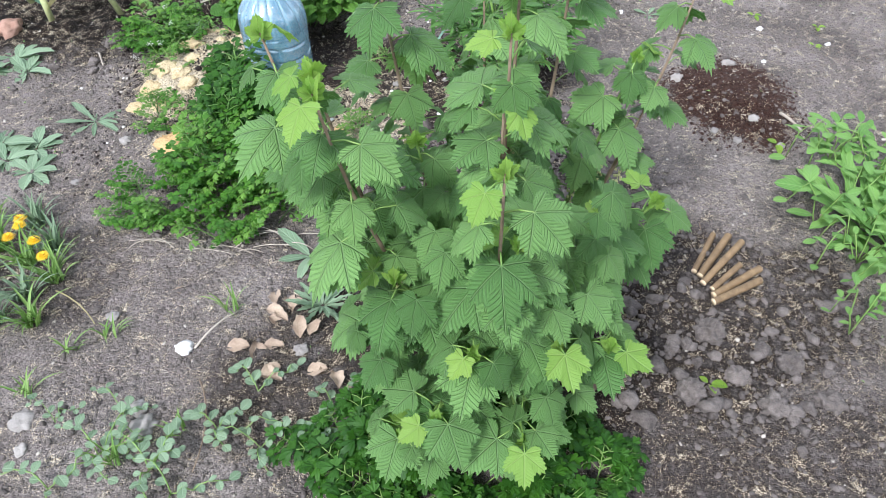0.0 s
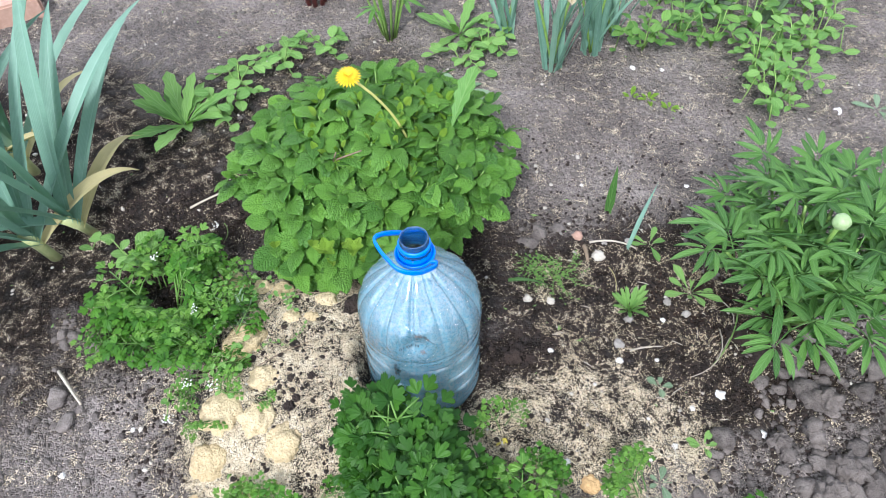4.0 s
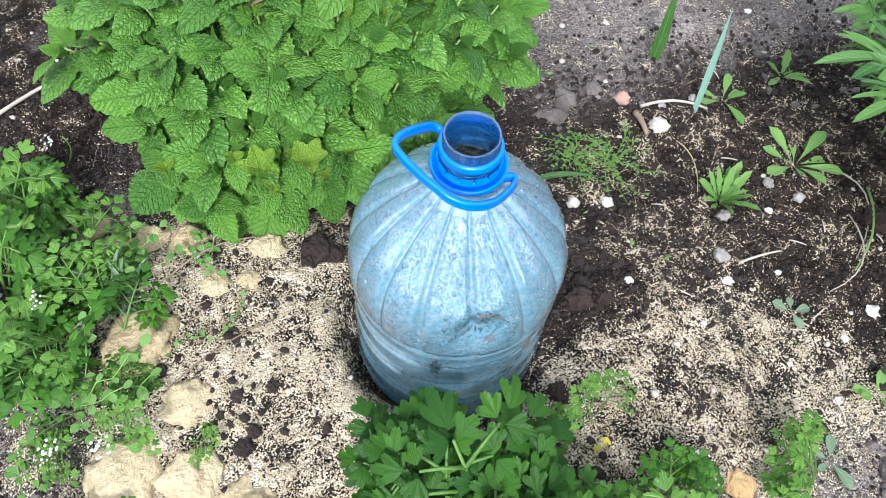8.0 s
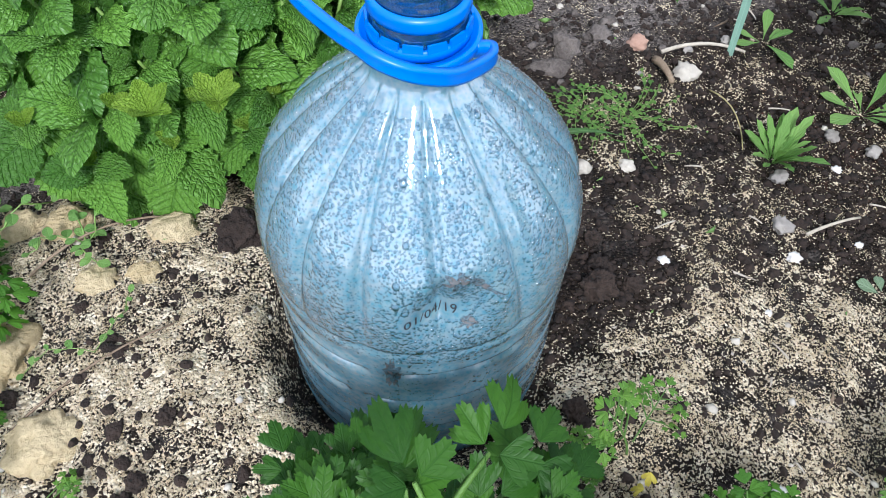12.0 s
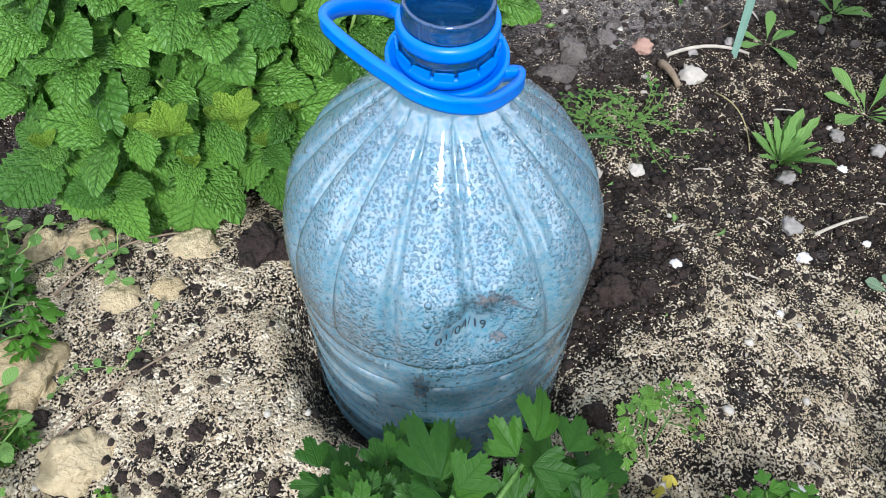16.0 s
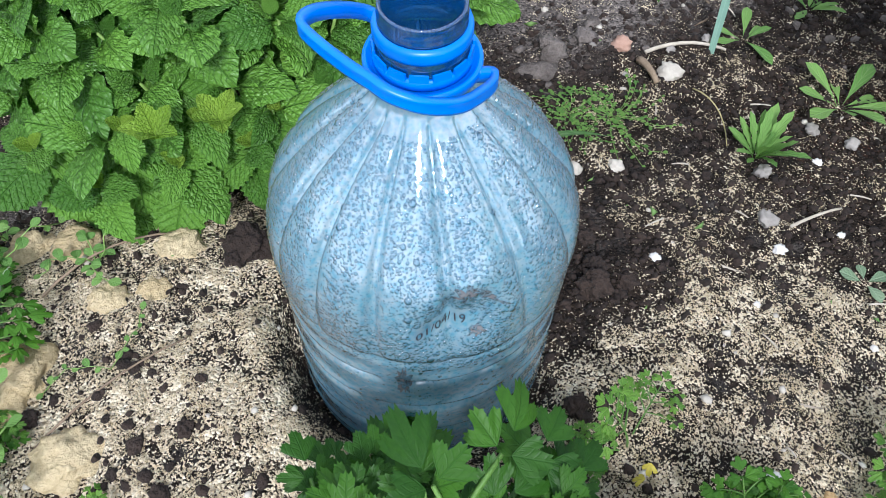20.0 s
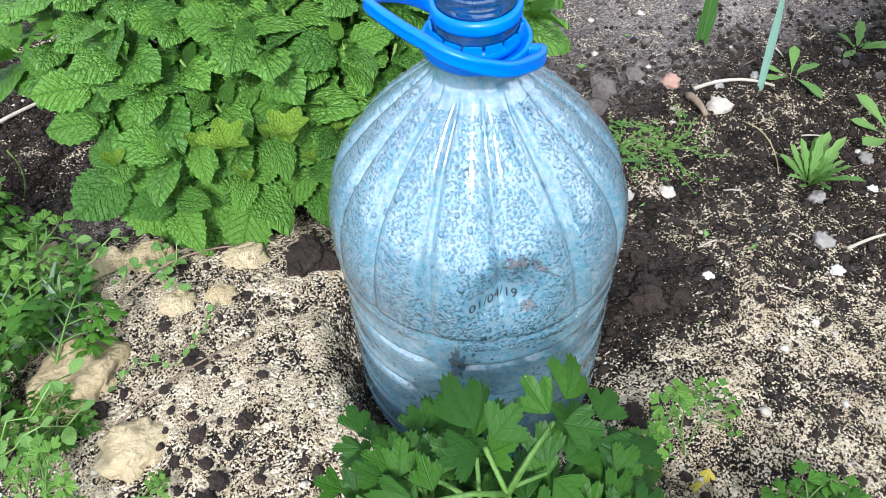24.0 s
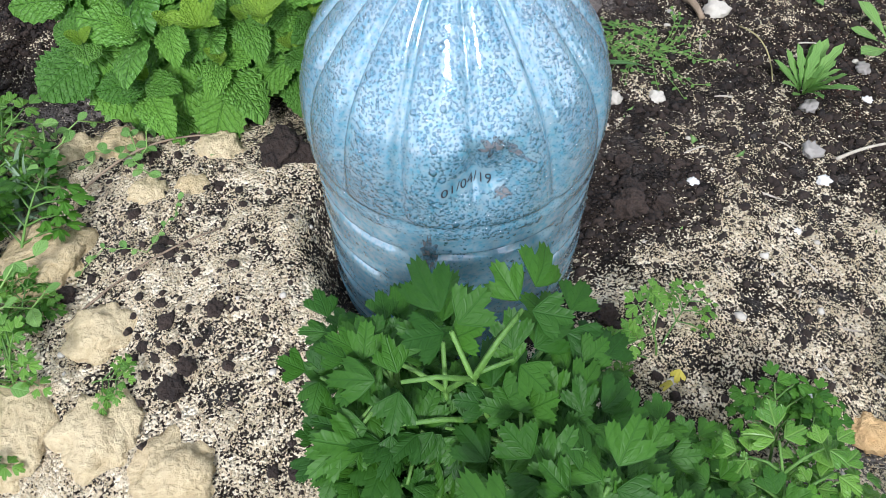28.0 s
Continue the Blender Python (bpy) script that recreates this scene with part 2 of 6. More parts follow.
lump_sawdust_mat = plain_material("clumped_sawdust", (0.58, 0.42, 0.2), (0.96, 0.8, 0.5), 0.95, 260, 1.0, 0.006)
orange_sawdust_mat = plain_material("fresh_sawdust", (0.4, 0.22, 0.08), (0.78, 0.52, 0.25), 0.9, 170, 1.0, 0.004)
slab_mat = plain_material("concrete_slab", (0.28, 0.26, 0.24), (0.42, 0.4, 0.37), 0.9, 8, 0.5, 0.003)
red_stalk_mat = plain_material("dark_red_stalk", (0.1, 0.02, 0.02), (0.25, 0.06, 0.05), 0.5, 40)

# soil: pale trodden earth, damp and dark earth, peat and strewn sawdust, mixed by where each lies
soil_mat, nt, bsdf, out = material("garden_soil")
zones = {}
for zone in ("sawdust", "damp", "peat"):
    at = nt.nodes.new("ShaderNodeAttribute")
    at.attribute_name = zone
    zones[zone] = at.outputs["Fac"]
broad, middle, fine, grit = noise_of(nt, 5.0, 5), noise_of(nt, 38.0, 4), noise_of(nt, 190.0, 4), cells_of(nt, 440.0)
crumb = cells_of(nt, 95.0)
tiny = noise_of(nt, 540.0, 3)
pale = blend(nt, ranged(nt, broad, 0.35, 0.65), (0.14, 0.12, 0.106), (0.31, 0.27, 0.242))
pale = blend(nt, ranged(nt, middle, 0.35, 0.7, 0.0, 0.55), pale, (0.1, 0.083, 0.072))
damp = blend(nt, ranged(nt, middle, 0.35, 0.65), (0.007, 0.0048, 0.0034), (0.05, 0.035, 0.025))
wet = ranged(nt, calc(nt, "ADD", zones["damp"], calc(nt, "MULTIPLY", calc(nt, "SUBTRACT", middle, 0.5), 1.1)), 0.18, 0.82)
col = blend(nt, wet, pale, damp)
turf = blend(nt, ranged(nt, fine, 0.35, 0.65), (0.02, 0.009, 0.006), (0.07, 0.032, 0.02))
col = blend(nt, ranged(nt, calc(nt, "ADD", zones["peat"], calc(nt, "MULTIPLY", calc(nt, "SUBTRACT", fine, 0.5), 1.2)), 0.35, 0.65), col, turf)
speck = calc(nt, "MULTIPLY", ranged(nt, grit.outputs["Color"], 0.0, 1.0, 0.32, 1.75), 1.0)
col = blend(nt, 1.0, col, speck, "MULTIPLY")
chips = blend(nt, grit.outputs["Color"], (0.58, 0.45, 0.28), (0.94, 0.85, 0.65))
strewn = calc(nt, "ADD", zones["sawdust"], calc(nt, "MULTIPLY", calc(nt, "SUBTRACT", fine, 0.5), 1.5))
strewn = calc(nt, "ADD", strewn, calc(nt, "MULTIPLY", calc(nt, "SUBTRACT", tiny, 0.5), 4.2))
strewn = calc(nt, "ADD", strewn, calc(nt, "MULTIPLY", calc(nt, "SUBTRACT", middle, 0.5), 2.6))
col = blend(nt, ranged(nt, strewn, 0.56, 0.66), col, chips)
nt.links.new(col, bsdf.inputs["Base Color"])
bsdf.inputs["Roughness"].default_value = 0.95
bsdf.inputs["Specular IOR Level"].default_value = 0.2
h = calc(nt, "ADD", calc(nt, "MULTIPLY", middle, 1.2), calc(nt, "MULTIPLY", fine, 0.6))
h = calc(nt, "SUBTRACT", h, calc(nt, "MULTIPLY", crumb.outputs["Distance"], 0.9))
h = calc(nt, "SUBTRACT", h, calc(nt, "MULTIPLY", grit.outputs["Distance"], 0.5))
bumped(nt, bsdf, h, 1.0, 0.008)


def tinted_plastic(name, tint, haze, cloudy, drops, shine=0.1, low=0.0):
    """Thin clear plastic: tinted, partly fogged by condensation, glossy on top."""
    m, nt, bsdf, out = material(name)
    clear = nt.nodes.new("ShaderNodeBsdfTransparent")
    clear.inputs[0].default_value = (*tint, 1)
    fog = nt.nodes.new("ShaderNodeBsdfTranslucent")
    fog2 = nt.nodes.new("ShaderNodeBsdfDiffuse")
    gloss = nt.nodes.new("ShaderNodeBsdfGlossy")
    gloss.inputs["Roughness"].default_value = 0.05
    n = noise_of(nt, 26.0, 4)
    small = cells_of(nt, 620.0, feature="SMOOTH_F1")
    big = cells_of(nt, 260.0, feature="SMOOTH_F1")
    wet = calc(nt, "ADD", calc(nt, "MULTIPLY", small.outputs["Distance"], 0.6), big.outputs["Distance"])
    fogged = blend(nt, ranged(nt, wet, 0.3, 1.0, 0.0, 1.0 if drops else 0.0), haze, tuple(min(1.0, 0.45 + 0.6 * c) for c in haze))
    for f in (fog, fog2):
        nt.links.new(fogged, f.inputs[0])
    b = node(nt, "ShaderNodeBump", Strength=drops, Distance=0.0012)
    nt.links.new(calc(nt, "MULTIPLY", wet, -1.0), b.inputs["Height"])
    for f in (fog2, gloss):
        nt.links.new(b.outputs[0], f.inputs["Normal"])
    m1, m2, m3 = (nt.nodes.new("ShaderNodeMixShader") for _ in range(3))
    m1.inputs[0].default_value = 0.5
    nt.links.new(fog.outputs[0], m1.inputs[1])
    nt.links.new(fog2.outputs[0], m1.inputs[2])
    where = nt.nodes.new("ShaderNodeSeparateXYZ")
    nt.links.new(nt.nodes.new("ShaderNodeTexCoord").outputs["Object"], where.inputs[0])
    level = ranged(nt, calc(nt, "ADD", where.outputs[2], calc(nt, "MULTIPLY", n, 0.05)), 0.14, 0.215, cloudy - low, cloudy)
    nt.links.new(calc(nt, "ADD", level, calc(nt, "MULTIPLY", calc(nt, "SUBTRACT", n, 0.5), 0.3), clamp=True), m2.inputs[0])
    nt.links.new(clear.outputs[0], m2.inputs[1])
    nt.links.new(m1.outputs[0], m2.inputs[2])
    fr = node(nt, "ShaderNodeFresnel", IOR=1.5)
    nt.links.new(b.outputs[0], fr.inputs["Normal"])
    nt.links.new(calc(nt, "MULTIPLY_ADD", fr.outputs[0], 1.0, shine, clamp=True), m3.inputs[0])
    nt.links.new(m2.outputs[0], m3.inputs[1])
    nt.links.new(gloss.outputs[0], m3.inputs[2])
    nt.links.new(m3.outputs[0], out.inputs["Surface"])
    return m


bottle_mat = tinted_plastic("fogged_blue_plastic", (0.8, 0.91, 0.975), (0.27, 0.72, 0.96), 0.78, 0.1, 0.25, 0.16)
neck_mat = tinted_plastic("clear_blue_neck_plastic", (0.3, 0.64, 0.95), (0.03, 0.28, 0.8), 0.32, 0.0, 0.14)
handle_mat, nt, bsdf, out = material("bright_blue_plastic")
nt.links.new(blend(nt, noise_of(nt, 60.0), (0.0, 0.16, 0.72), (0.005, 0.22, 0.85)), bsdf.inputs["Base Color"])
bsdf.inputs["Roughness"].default_value = 0.35
def see_through(name, tint, colour, cover, shine):
    """A clear film: what is behind shows tinted, with some body colour and a gloss."""
    m, nt, bsdf, out = material(name)
    bsdf.inputs["Base Color"].default_value, bsdf.inputs["Roughness"].default_value = (*colour, 1), 0.6
    clear = nt.nodes.new("ShaderNodeBsdfTransparent")
    clear.inputs[0].default_value = (*tint, 1)
    gloss = nt.nodes.new("ShaderNodeBsdfGlossy")
    gloss.inputs["Roughness"].default_value = 0.04
    a, b = nt.nodes.new("ShaderNodeMixShader"), nt.nodes.new("ShaderNodeMixShader")
    nt.links.new(calc(nt, "MULTIPLY", ranged(nt, noise_of(nt, 240.0, 4), 0.35, 0.6, 0.3, 1.4), cover, clamp=True), a.inputs[0])
    nt.links.new(clear.outputs[0], a.inputs[1])
    nt.links.new(bsdf.outputs[0], a.inputs[2])
    fr = node(nt, "ShaderNodeFresnel", IOR=1.4)
    nt.links.new(calc(nt, "MULTIPLY", fr.outputs[0], shine, clamp=True), b.inputs[0])
    nt.links.new(a.outputs[0], b.inputs[1])
    nt.links.new(gloss.outputs[0], b.inputs[2])
    nt.links.new(b.outputs[0], out.inputs["Surface"])
    return m


drop_mat = see_through("water_drop", (0.64, 0.84, 0.93), (0.6, 0.8, 0.9), 0.0, 7.0)
mud_mat = see_through("dried_mud_film", (0.75, 0.8, 0.84), (0.2, 0.2, 0.2), 0.5, 0.3)
ink_mat = plain_material("black_ink", (0.015, 0.015, 0.02), (0.04, 0.04, 0.05), 0.6, 200)

# ---- shapes ----
rng = np.random.default_rng(7)


class Shape:
    """Gathers vertices, faces and leaf coordinates for one mesh."""

    def __init__(self):
        self.v, self.f, self.uv = [], [], []

    def add(self, verts, faces, uv=None, m=None):
        o = len(self.v)
        self.v += [tuple(m @ Vector(p)) for p in verts] if m is not None else [tuple(p) for p in verts]
        self.uv += uv if uv else [(0.5, 0.5)] * len(verts)
        self.f += [tuple(i + o for i in f) for f in faces]
        return self

    def join(self, other, m):
        return self.add(other.v, other.f, other.uv, m)

    def mesh(self, name, mat, smooth=True):
        me = bpy.data.meshes.new(name)
        me.from_pydata(self.v, [], self.f)
        layer = me.uv_layers.new(name="UVMap")
        loops = np.empty(len(me.loops), np.int32)
        me.loops.foreach_get("vertex_index", loops)
        layer.data.foreach_set("uv", np.array(self.uv, np.float32)[loops].ravel())
        if smooth:
            me.shade_smooth()
        me.materials.append(mat)
        return me


def part(name, me, parent, m=None, label=""):
    ob = new(name, me)
    ob.parent = parent
    ob.matrix_basis = m if m is not None else Matrix.Identity(4)
    return tagged(ob, label) if label else ob


def thing(name, label, category, at, group="", kind="", data=None):
    ob = new(name, data)
    ob.location = at
    return tagged(ob, label, category, group, kind)


def aim(loc, d, up=(0, 0, 1), size=1.0):
    """A pose with y along d and z as near to up as may be."""
    y = Vector(d).normalized()
    x = y.cross(Vector(up))
    x = x.normalized() if x.length > 1e-4 else Vector((1, 0, 0))
    z = x.cross(y)
    m = Matrix.Identity(4)
    for k, a in enumerate((x, y, z)):
        for r in range(3):
            m[r][k] = a[r] * size
    m.translation = loc
    return m


def u(a, b):
    return float(rng.uniform(a, b))


def ovate(length, width, rows=12, tooth=0.06, fold=0.25, droop=0.3, bulge=0.5, wave=0.0, dome=0.0):
    """A toothed leaf with a folded midrib; y from stalk to tip. bulge: where it is widest."""
    s = Shape()
    verts, uv, faces = [], [], []
    for i in range(rows + 1):
        t = i / rows
        w = width / 2 * math.sin(math.pi * t ** (math.log(0.5) / math.log(bulge))) ** 0.62 if 0 < t < 1 else 0.0008
        for c in (-1, -0.5, 0, 0.5, 1):
            e = w * c * (1 + (tooth if i % 2 else -tooth) * (abs(c) == 1))
            z = fold * abs(e) - droop * length * t * t * 0.6 + wave * width * math.sin(t * 9 + c) * abs(c)
            z -= dome * width * c * c * (0.6 + 0.4 * math.sin(5 * t + 2 * c))
            if abs(c) == 0.5:
                z += 0.04 * width * (1 if i % 2 else -0.4)
            verts.append((e, length * t, z))
            uv.append((c * 0.5 * w / (width / 2 + 1e-6), t))
    for i in range(rows):
        for c in range(4):
            a = i * 5 + c
            faces.append((a, a + 1, a + 6, a + 5))
    return s.add(verts, faces, uv)


def palm(radius, lobes, reach, floor=0.42, points=60, tooth=0.05, droop=0.25, pleat=0.05, sharp=1.2, wide=34):
    """A lobed leaf: lobes are (degrees, length) round the stalk's end; reach is the half angle of the blade."""
    s = Shape()
    verts, uv, faces = [(0, 0, 0)], [(0, 0)], []
    for ring in (0.45, 0.78, 1.0):
        for i in range(points + 1):
            a = -reach + 2 * reach * i / points
            r, near = floor, 1.0
            for d, l in lobes:
                k = abs(a - d) / wide
                near = min(near, k)
                r = max(r, l * max(0.0, 1 - k ** sharp * 0.62))
            r *= min(1.0, 0.3 + 2.2 * (1 - abs(a) / reach) ** 0.6)
            if ring == 1.0:
                r *= 1 + (tooth if i % 2 else -tooth)
            r *= ring if ring < 1 else 1.0
            x, y = r * math.sin(radians(a)), r * math.cos(radians(a))
            z = -droop * r * r - pleat * r * (1 - min(near, 1.0)) + 0.03 * r * math.sin(i * 1.7) * (ring == 1.0)
            verts.append((radius * x, radius * y, radius * z))
            uv.append((x, y))
    n = points + 1
    for i in range(points):
        faces.append((0, 1 + i + 1, 1 + i))
        for k in (0, 1):
            a = 1 + k * n + i
            faces.append((a, a + 1, a + n + 1, a + n))
    return s.add(verts, faces, uv)


def tube(points, radii, sides=6, caps=True):
    s = Shape()
    pts = [Vector(p) for p in points]
    verts, faces = [], []
    for i, p in enumerate(pts):
        d = (pts[min(i + 1, len(pts) - 1)] - pts[max(i - 1, 0)]).normalized()
        x = d.cross(Vector((0.31, 0.17, 0.93))).normalized()
        y = d.cross(x)
        r = radii[i] if isinstance(radii, (list, tuple)) else radii
        for k in range(sides):
            a = 2 * math.pi * k / sides
            verts.append(p + x * (r * math.cos(a)) + y * (r * math.sin(a)))
    for i in range(len(pts) - 1):
        for k in range(sides):
            a, b = i * sides + k, i * sides + (k + 1) % sides
            faces.append((a, b, b + sides, a + sides))
    if caps:
        faces.append(tuple(range(sides))[::-1])
        faces.append(tuple(range(len(verts) - sides, len(verts))))
    return s.add(verts, faces)


def bend(a, b, sag, n=6):
    """Points of an arc from a to b that bulges by sag."""
    a, b, g = Vector(a), Vector(b), Vector(sag)
    return [a.lerp(b, i / n) + g * (4 * (i / n) * (1 - i / n)) for i in range(n + 1)]


def strap(points, width, fold=0.35, tip=0.12, twist=0.0):
    """A long folded blade along points, as of leek, narcissus or grass."""
    s = Shape()
    pts = [Vector(p) for p in points]
    n = len(pts) - 1
    verts, uv, faces = [], [], []
    for i, p in enumerate(pts):
        d = (pts[min(i + 1, n)] - pts[max(i - 1, 0)]).normalized()
        x = d.cross(Vector((0, 0, 1)))
        x = x.normalized() if x.length > 1e-3 else Vector((1, 0, 0))
        x = Matrix.Rotation(twist * i / n, 3, d) @ x
        z = x.cross(d)
        t = i / n
        w = width / 2 * min(1.0, (1 - t) / tip * 0.5 + 0.02 if t > 1 - tip * 2 else 1.0) * (0.75 + 0.25 * min(1, t * 4))
        for c in (-1, -0.5, 0, 0.5, 1):
            verts.append(p + x * (w * c) + z * (fold * w * abs(c)))
            uv.append((c * 0.5, t))
    for i in range(n):
        for c in range(4):
            a = i * 5 + c
            faces.append((a, a + 1, a + 6, a + 5))
    return s.add(verts, faces, uv)


bm = bmesh.new()
bmesh.ops.create_icosphere(bm, subdivisions=1, radius=1)
ICO1 = (np.array([v.co[:] for v in bm.verts]), np.array([[v.index for v in f.verts] for f in bm.faces]))
bm.free()
bm = bmesh.new()
bmesh.ops.create_icosphere(bm, subdivisions=3, radius=1)
ICO3 = (np.array([v.co[:] for v in bm.verts]), np.array([[v.index for v in f.verts] for f in bm.faces]))
bm.free()
bm = bmesh.new()
bmesh.ops.create_icosphere(bm, subdivisions=2, radius=1)
ICO2 = (np.array([v.co[:] for v in bm.verts]), np.array([[v.index for v in f.verts] for f in bm.faces]))
bm.free()


def lump(size, seed, rough=0.35, flat=0.7, base=ICO2, freq=1.6):
    """A knobbly lump: a stone, a clod or a heap of crumbs."""
    s = Shape()
    verts = []
    for p in base[0]:
        q = Vector(p)
        k = 1 + rough * noise.noise(q * freq + Vector((seed * 3.7, seed, 0))) + 0.7 * rough * noise.noise(q * freq * 2.3 + Vector((0, seed, 9))) + 0.45 * rough * noise.noise(q * freq * 5.1 + Vector((seed, 4, 2)))
        verts.append((size * q.x * k, size * q.y * k, size * flat * q.z * k))
    return s.add(verts, [tuple(f) for f in base[1]])


bm = bmesh.new()
bmesh.ops.create_icosphere(bm, subdivisions=4, radius=1)
ICO4 = (np.array([v.co[:] for v in bm.verts]), np.array([[v.index for v in f.verts] for f in bm.faces]))
bm.free()


def clod(size, seed, rough=0.5, flat=0.7, grain=4.5, depth=0.22):
    """A crumbly lump: knobbly, with small rounded crumbs standing out all over it."""
    s = Shape()
    off, verts = Vector((seed * 3.7, seed, 0)), []
    for p in ICO4[0]:
        q = Vector(p)
        k = 1 + rough * (noise.noise(q * 1.9 + off) + 0.6 * noise.noise(q * 4.2 - off))
        k += depth * (0.45 - noise.voronoi(q * grain + off)[0][0]) + 0.5 * depth * (0.45 - noise.voronoi(q * grain * 2.3 + off)[0][0])
        verts.append((size * q.x * k, size * q.y * k, size * flat * q.z * k))
    return s.add(verts, [tuple(f) for f in ICO4[1]])


# ---- ground ----
BX, BY = 0.001, -0.0015  # where the bottle stands
LAT = rng.random((257, 257))


def value_noise(x, y):
    xi, yi = np.floor(x).astype(int), np.floor(y).astype(int)
    fx, fy = x - xi, y - yi
    fx, fy = fx * fx * (3 - 2 * fx), fy * fy * (3 - 2 * fy)
    a, b, c, d = LAT[xi % 256, yi % 256], LAT[(xi + 1) % 256, yi % 256], LAT[xi % 256, (yi + 1) % 256], LAT[(xi + 1) % 256, (yi + 1) % 256]
    return (a * (1 - fx) + b * fx) * (1 - fy) + (c * (1 - fx) + d * fx) * fy


def fbm(x, y, scale, octaves=4):
    total, amp, norm = 0, 1.0, 0
    for k in range(octaves):
        total = total + amp * value_noise(x * scale + 17.3 * k, y * scale + 5.1 * k)
        norm += amp
        amp *= 0.5
        scale *= 2.03
    return total / norm


def spot(x, y, cx, cy, rx, ry):
    return np.exp(-(((x - cx) / rx) ** 2 + ((y - cy) / ry) ** 2))


def patch(x, y, cx, cy, rx, ry, soft=0.25):
    d = np.sqrt(((x - cx) / rx) ** 2 + ((y - cy) / ry) ** 2) + (fbm(x, y, 9.0, 3) - 0.5) * 0.7
    return np.clip((1 + soft - d) / (2 * soft), 0, 1)


def damp_and_dark_of(x, y):
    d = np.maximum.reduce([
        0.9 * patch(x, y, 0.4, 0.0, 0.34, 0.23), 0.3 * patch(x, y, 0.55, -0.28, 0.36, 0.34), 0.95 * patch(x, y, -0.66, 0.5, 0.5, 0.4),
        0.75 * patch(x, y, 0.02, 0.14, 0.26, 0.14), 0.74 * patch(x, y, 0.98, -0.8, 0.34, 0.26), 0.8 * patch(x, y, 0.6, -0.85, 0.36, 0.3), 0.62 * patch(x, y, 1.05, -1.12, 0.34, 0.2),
        # last two: dark ring round the bottle's foot, dark strip before the balm
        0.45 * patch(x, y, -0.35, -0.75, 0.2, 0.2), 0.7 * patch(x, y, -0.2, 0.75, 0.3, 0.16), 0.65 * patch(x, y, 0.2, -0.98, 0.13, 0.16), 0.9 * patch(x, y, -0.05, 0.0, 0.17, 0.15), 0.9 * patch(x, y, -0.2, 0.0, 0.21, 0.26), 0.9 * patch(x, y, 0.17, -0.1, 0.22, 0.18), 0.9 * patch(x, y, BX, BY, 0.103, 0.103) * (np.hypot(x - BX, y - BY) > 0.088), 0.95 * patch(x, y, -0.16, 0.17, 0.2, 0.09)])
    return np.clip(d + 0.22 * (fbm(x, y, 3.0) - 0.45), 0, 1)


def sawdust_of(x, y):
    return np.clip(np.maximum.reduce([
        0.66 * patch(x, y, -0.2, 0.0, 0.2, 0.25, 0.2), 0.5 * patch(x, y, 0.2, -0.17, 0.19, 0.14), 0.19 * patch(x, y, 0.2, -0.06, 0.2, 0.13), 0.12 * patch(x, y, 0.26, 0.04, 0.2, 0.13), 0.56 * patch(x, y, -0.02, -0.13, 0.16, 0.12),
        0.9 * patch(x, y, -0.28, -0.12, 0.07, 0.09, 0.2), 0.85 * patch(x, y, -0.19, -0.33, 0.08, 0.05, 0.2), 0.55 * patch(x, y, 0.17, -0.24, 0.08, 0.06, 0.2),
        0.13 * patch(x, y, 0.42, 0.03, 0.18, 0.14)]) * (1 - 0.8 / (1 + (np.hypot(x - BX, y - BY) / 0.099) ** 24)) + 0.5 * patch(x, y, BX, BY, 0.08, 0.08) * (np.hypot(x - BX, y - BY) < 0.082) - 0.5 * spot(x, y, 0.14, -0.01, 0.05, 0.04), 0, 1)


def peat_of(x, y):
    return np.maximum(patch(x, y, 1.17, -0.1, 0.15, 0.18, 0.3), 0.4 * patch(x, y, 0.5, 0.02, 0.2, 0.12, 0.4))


def cloddy(x, y):
    return np.clip(0.25 + patch(x, y, 0.62, -0.4, 0.34, 0.26) + 0.35 * patch(x, y, 0.98, -0.85, 0.3, 0.25) + 0.7 * patch(x, y, -0.7, 0.35, 0.35, 0.3) + 0.6 * patch(x, y, 0.3, 0.15, 0.14, 0.08), 0, 1)


def height(x, y):
    x, y = np.asarray(x, float), np.asarray(y, float)
    broad = ((x + 0.19) / 0.19) ** 2 + ((y - 0.03) / 0.2) ** 2
    z = 0.062 * np.exp(-broad * broad) + 0.02 * spot(x, y, 0.06, -0.13, 0.16, 0.14) + 0.025 * spot(x, y, -0.2, -0.27, 0.1, 0.1)
    # the bottle is pressed into a hollow of its own
    z = z * (1 - 0.95 / (1 + (np.hypot(x - BX, y - BY) / 0.097) ** 22))
    z = z + 0.05 * spot(x, y, 1.17, -0.1, 0.12, 0.13)
    near = 1 / (1 + (np.hypot(x, y) / 4.0) ** 4)
    z = z + near * (0.03 * (fbm(x, y, 2.2) - 0.5) + cloddy(x, y) * 0.035 * (fbm(x, y, 14.0, 3) - 0.5) + 0.012 * (fbm(x, y, 45.0, 3) - 0.5))
    return z - 0.002


def zat(x, y):
    return float(height(x, y))


outer = [60, 30, 15, 8, 5, 3.6, 2.8, 2.3, 2.0]
xs = np.concatenate([[-d for d in outer], np.arange(-1.7, 2.0, 0.0085), [d + 0.3 for d in outer[::-1]]])
ys = np.concatenate([[-d for d in outer], np.arange(-1.7, 1.9, 0.0085), [d + 0.2 for d in outer[::-1]]])
gx, gy = np.meshgrid(xs, ys)
gz = height(gx, gy)
nx, ny = len(xs), len(ys)
idx = np.arange(nx * ny).reshape(ny, nx)
quads = np.stack([idx[:-1, :-1], idx[:-1, 1:], idx[1:, 1:], idx[1:, :-1]], -1).reshape(-1, 4)


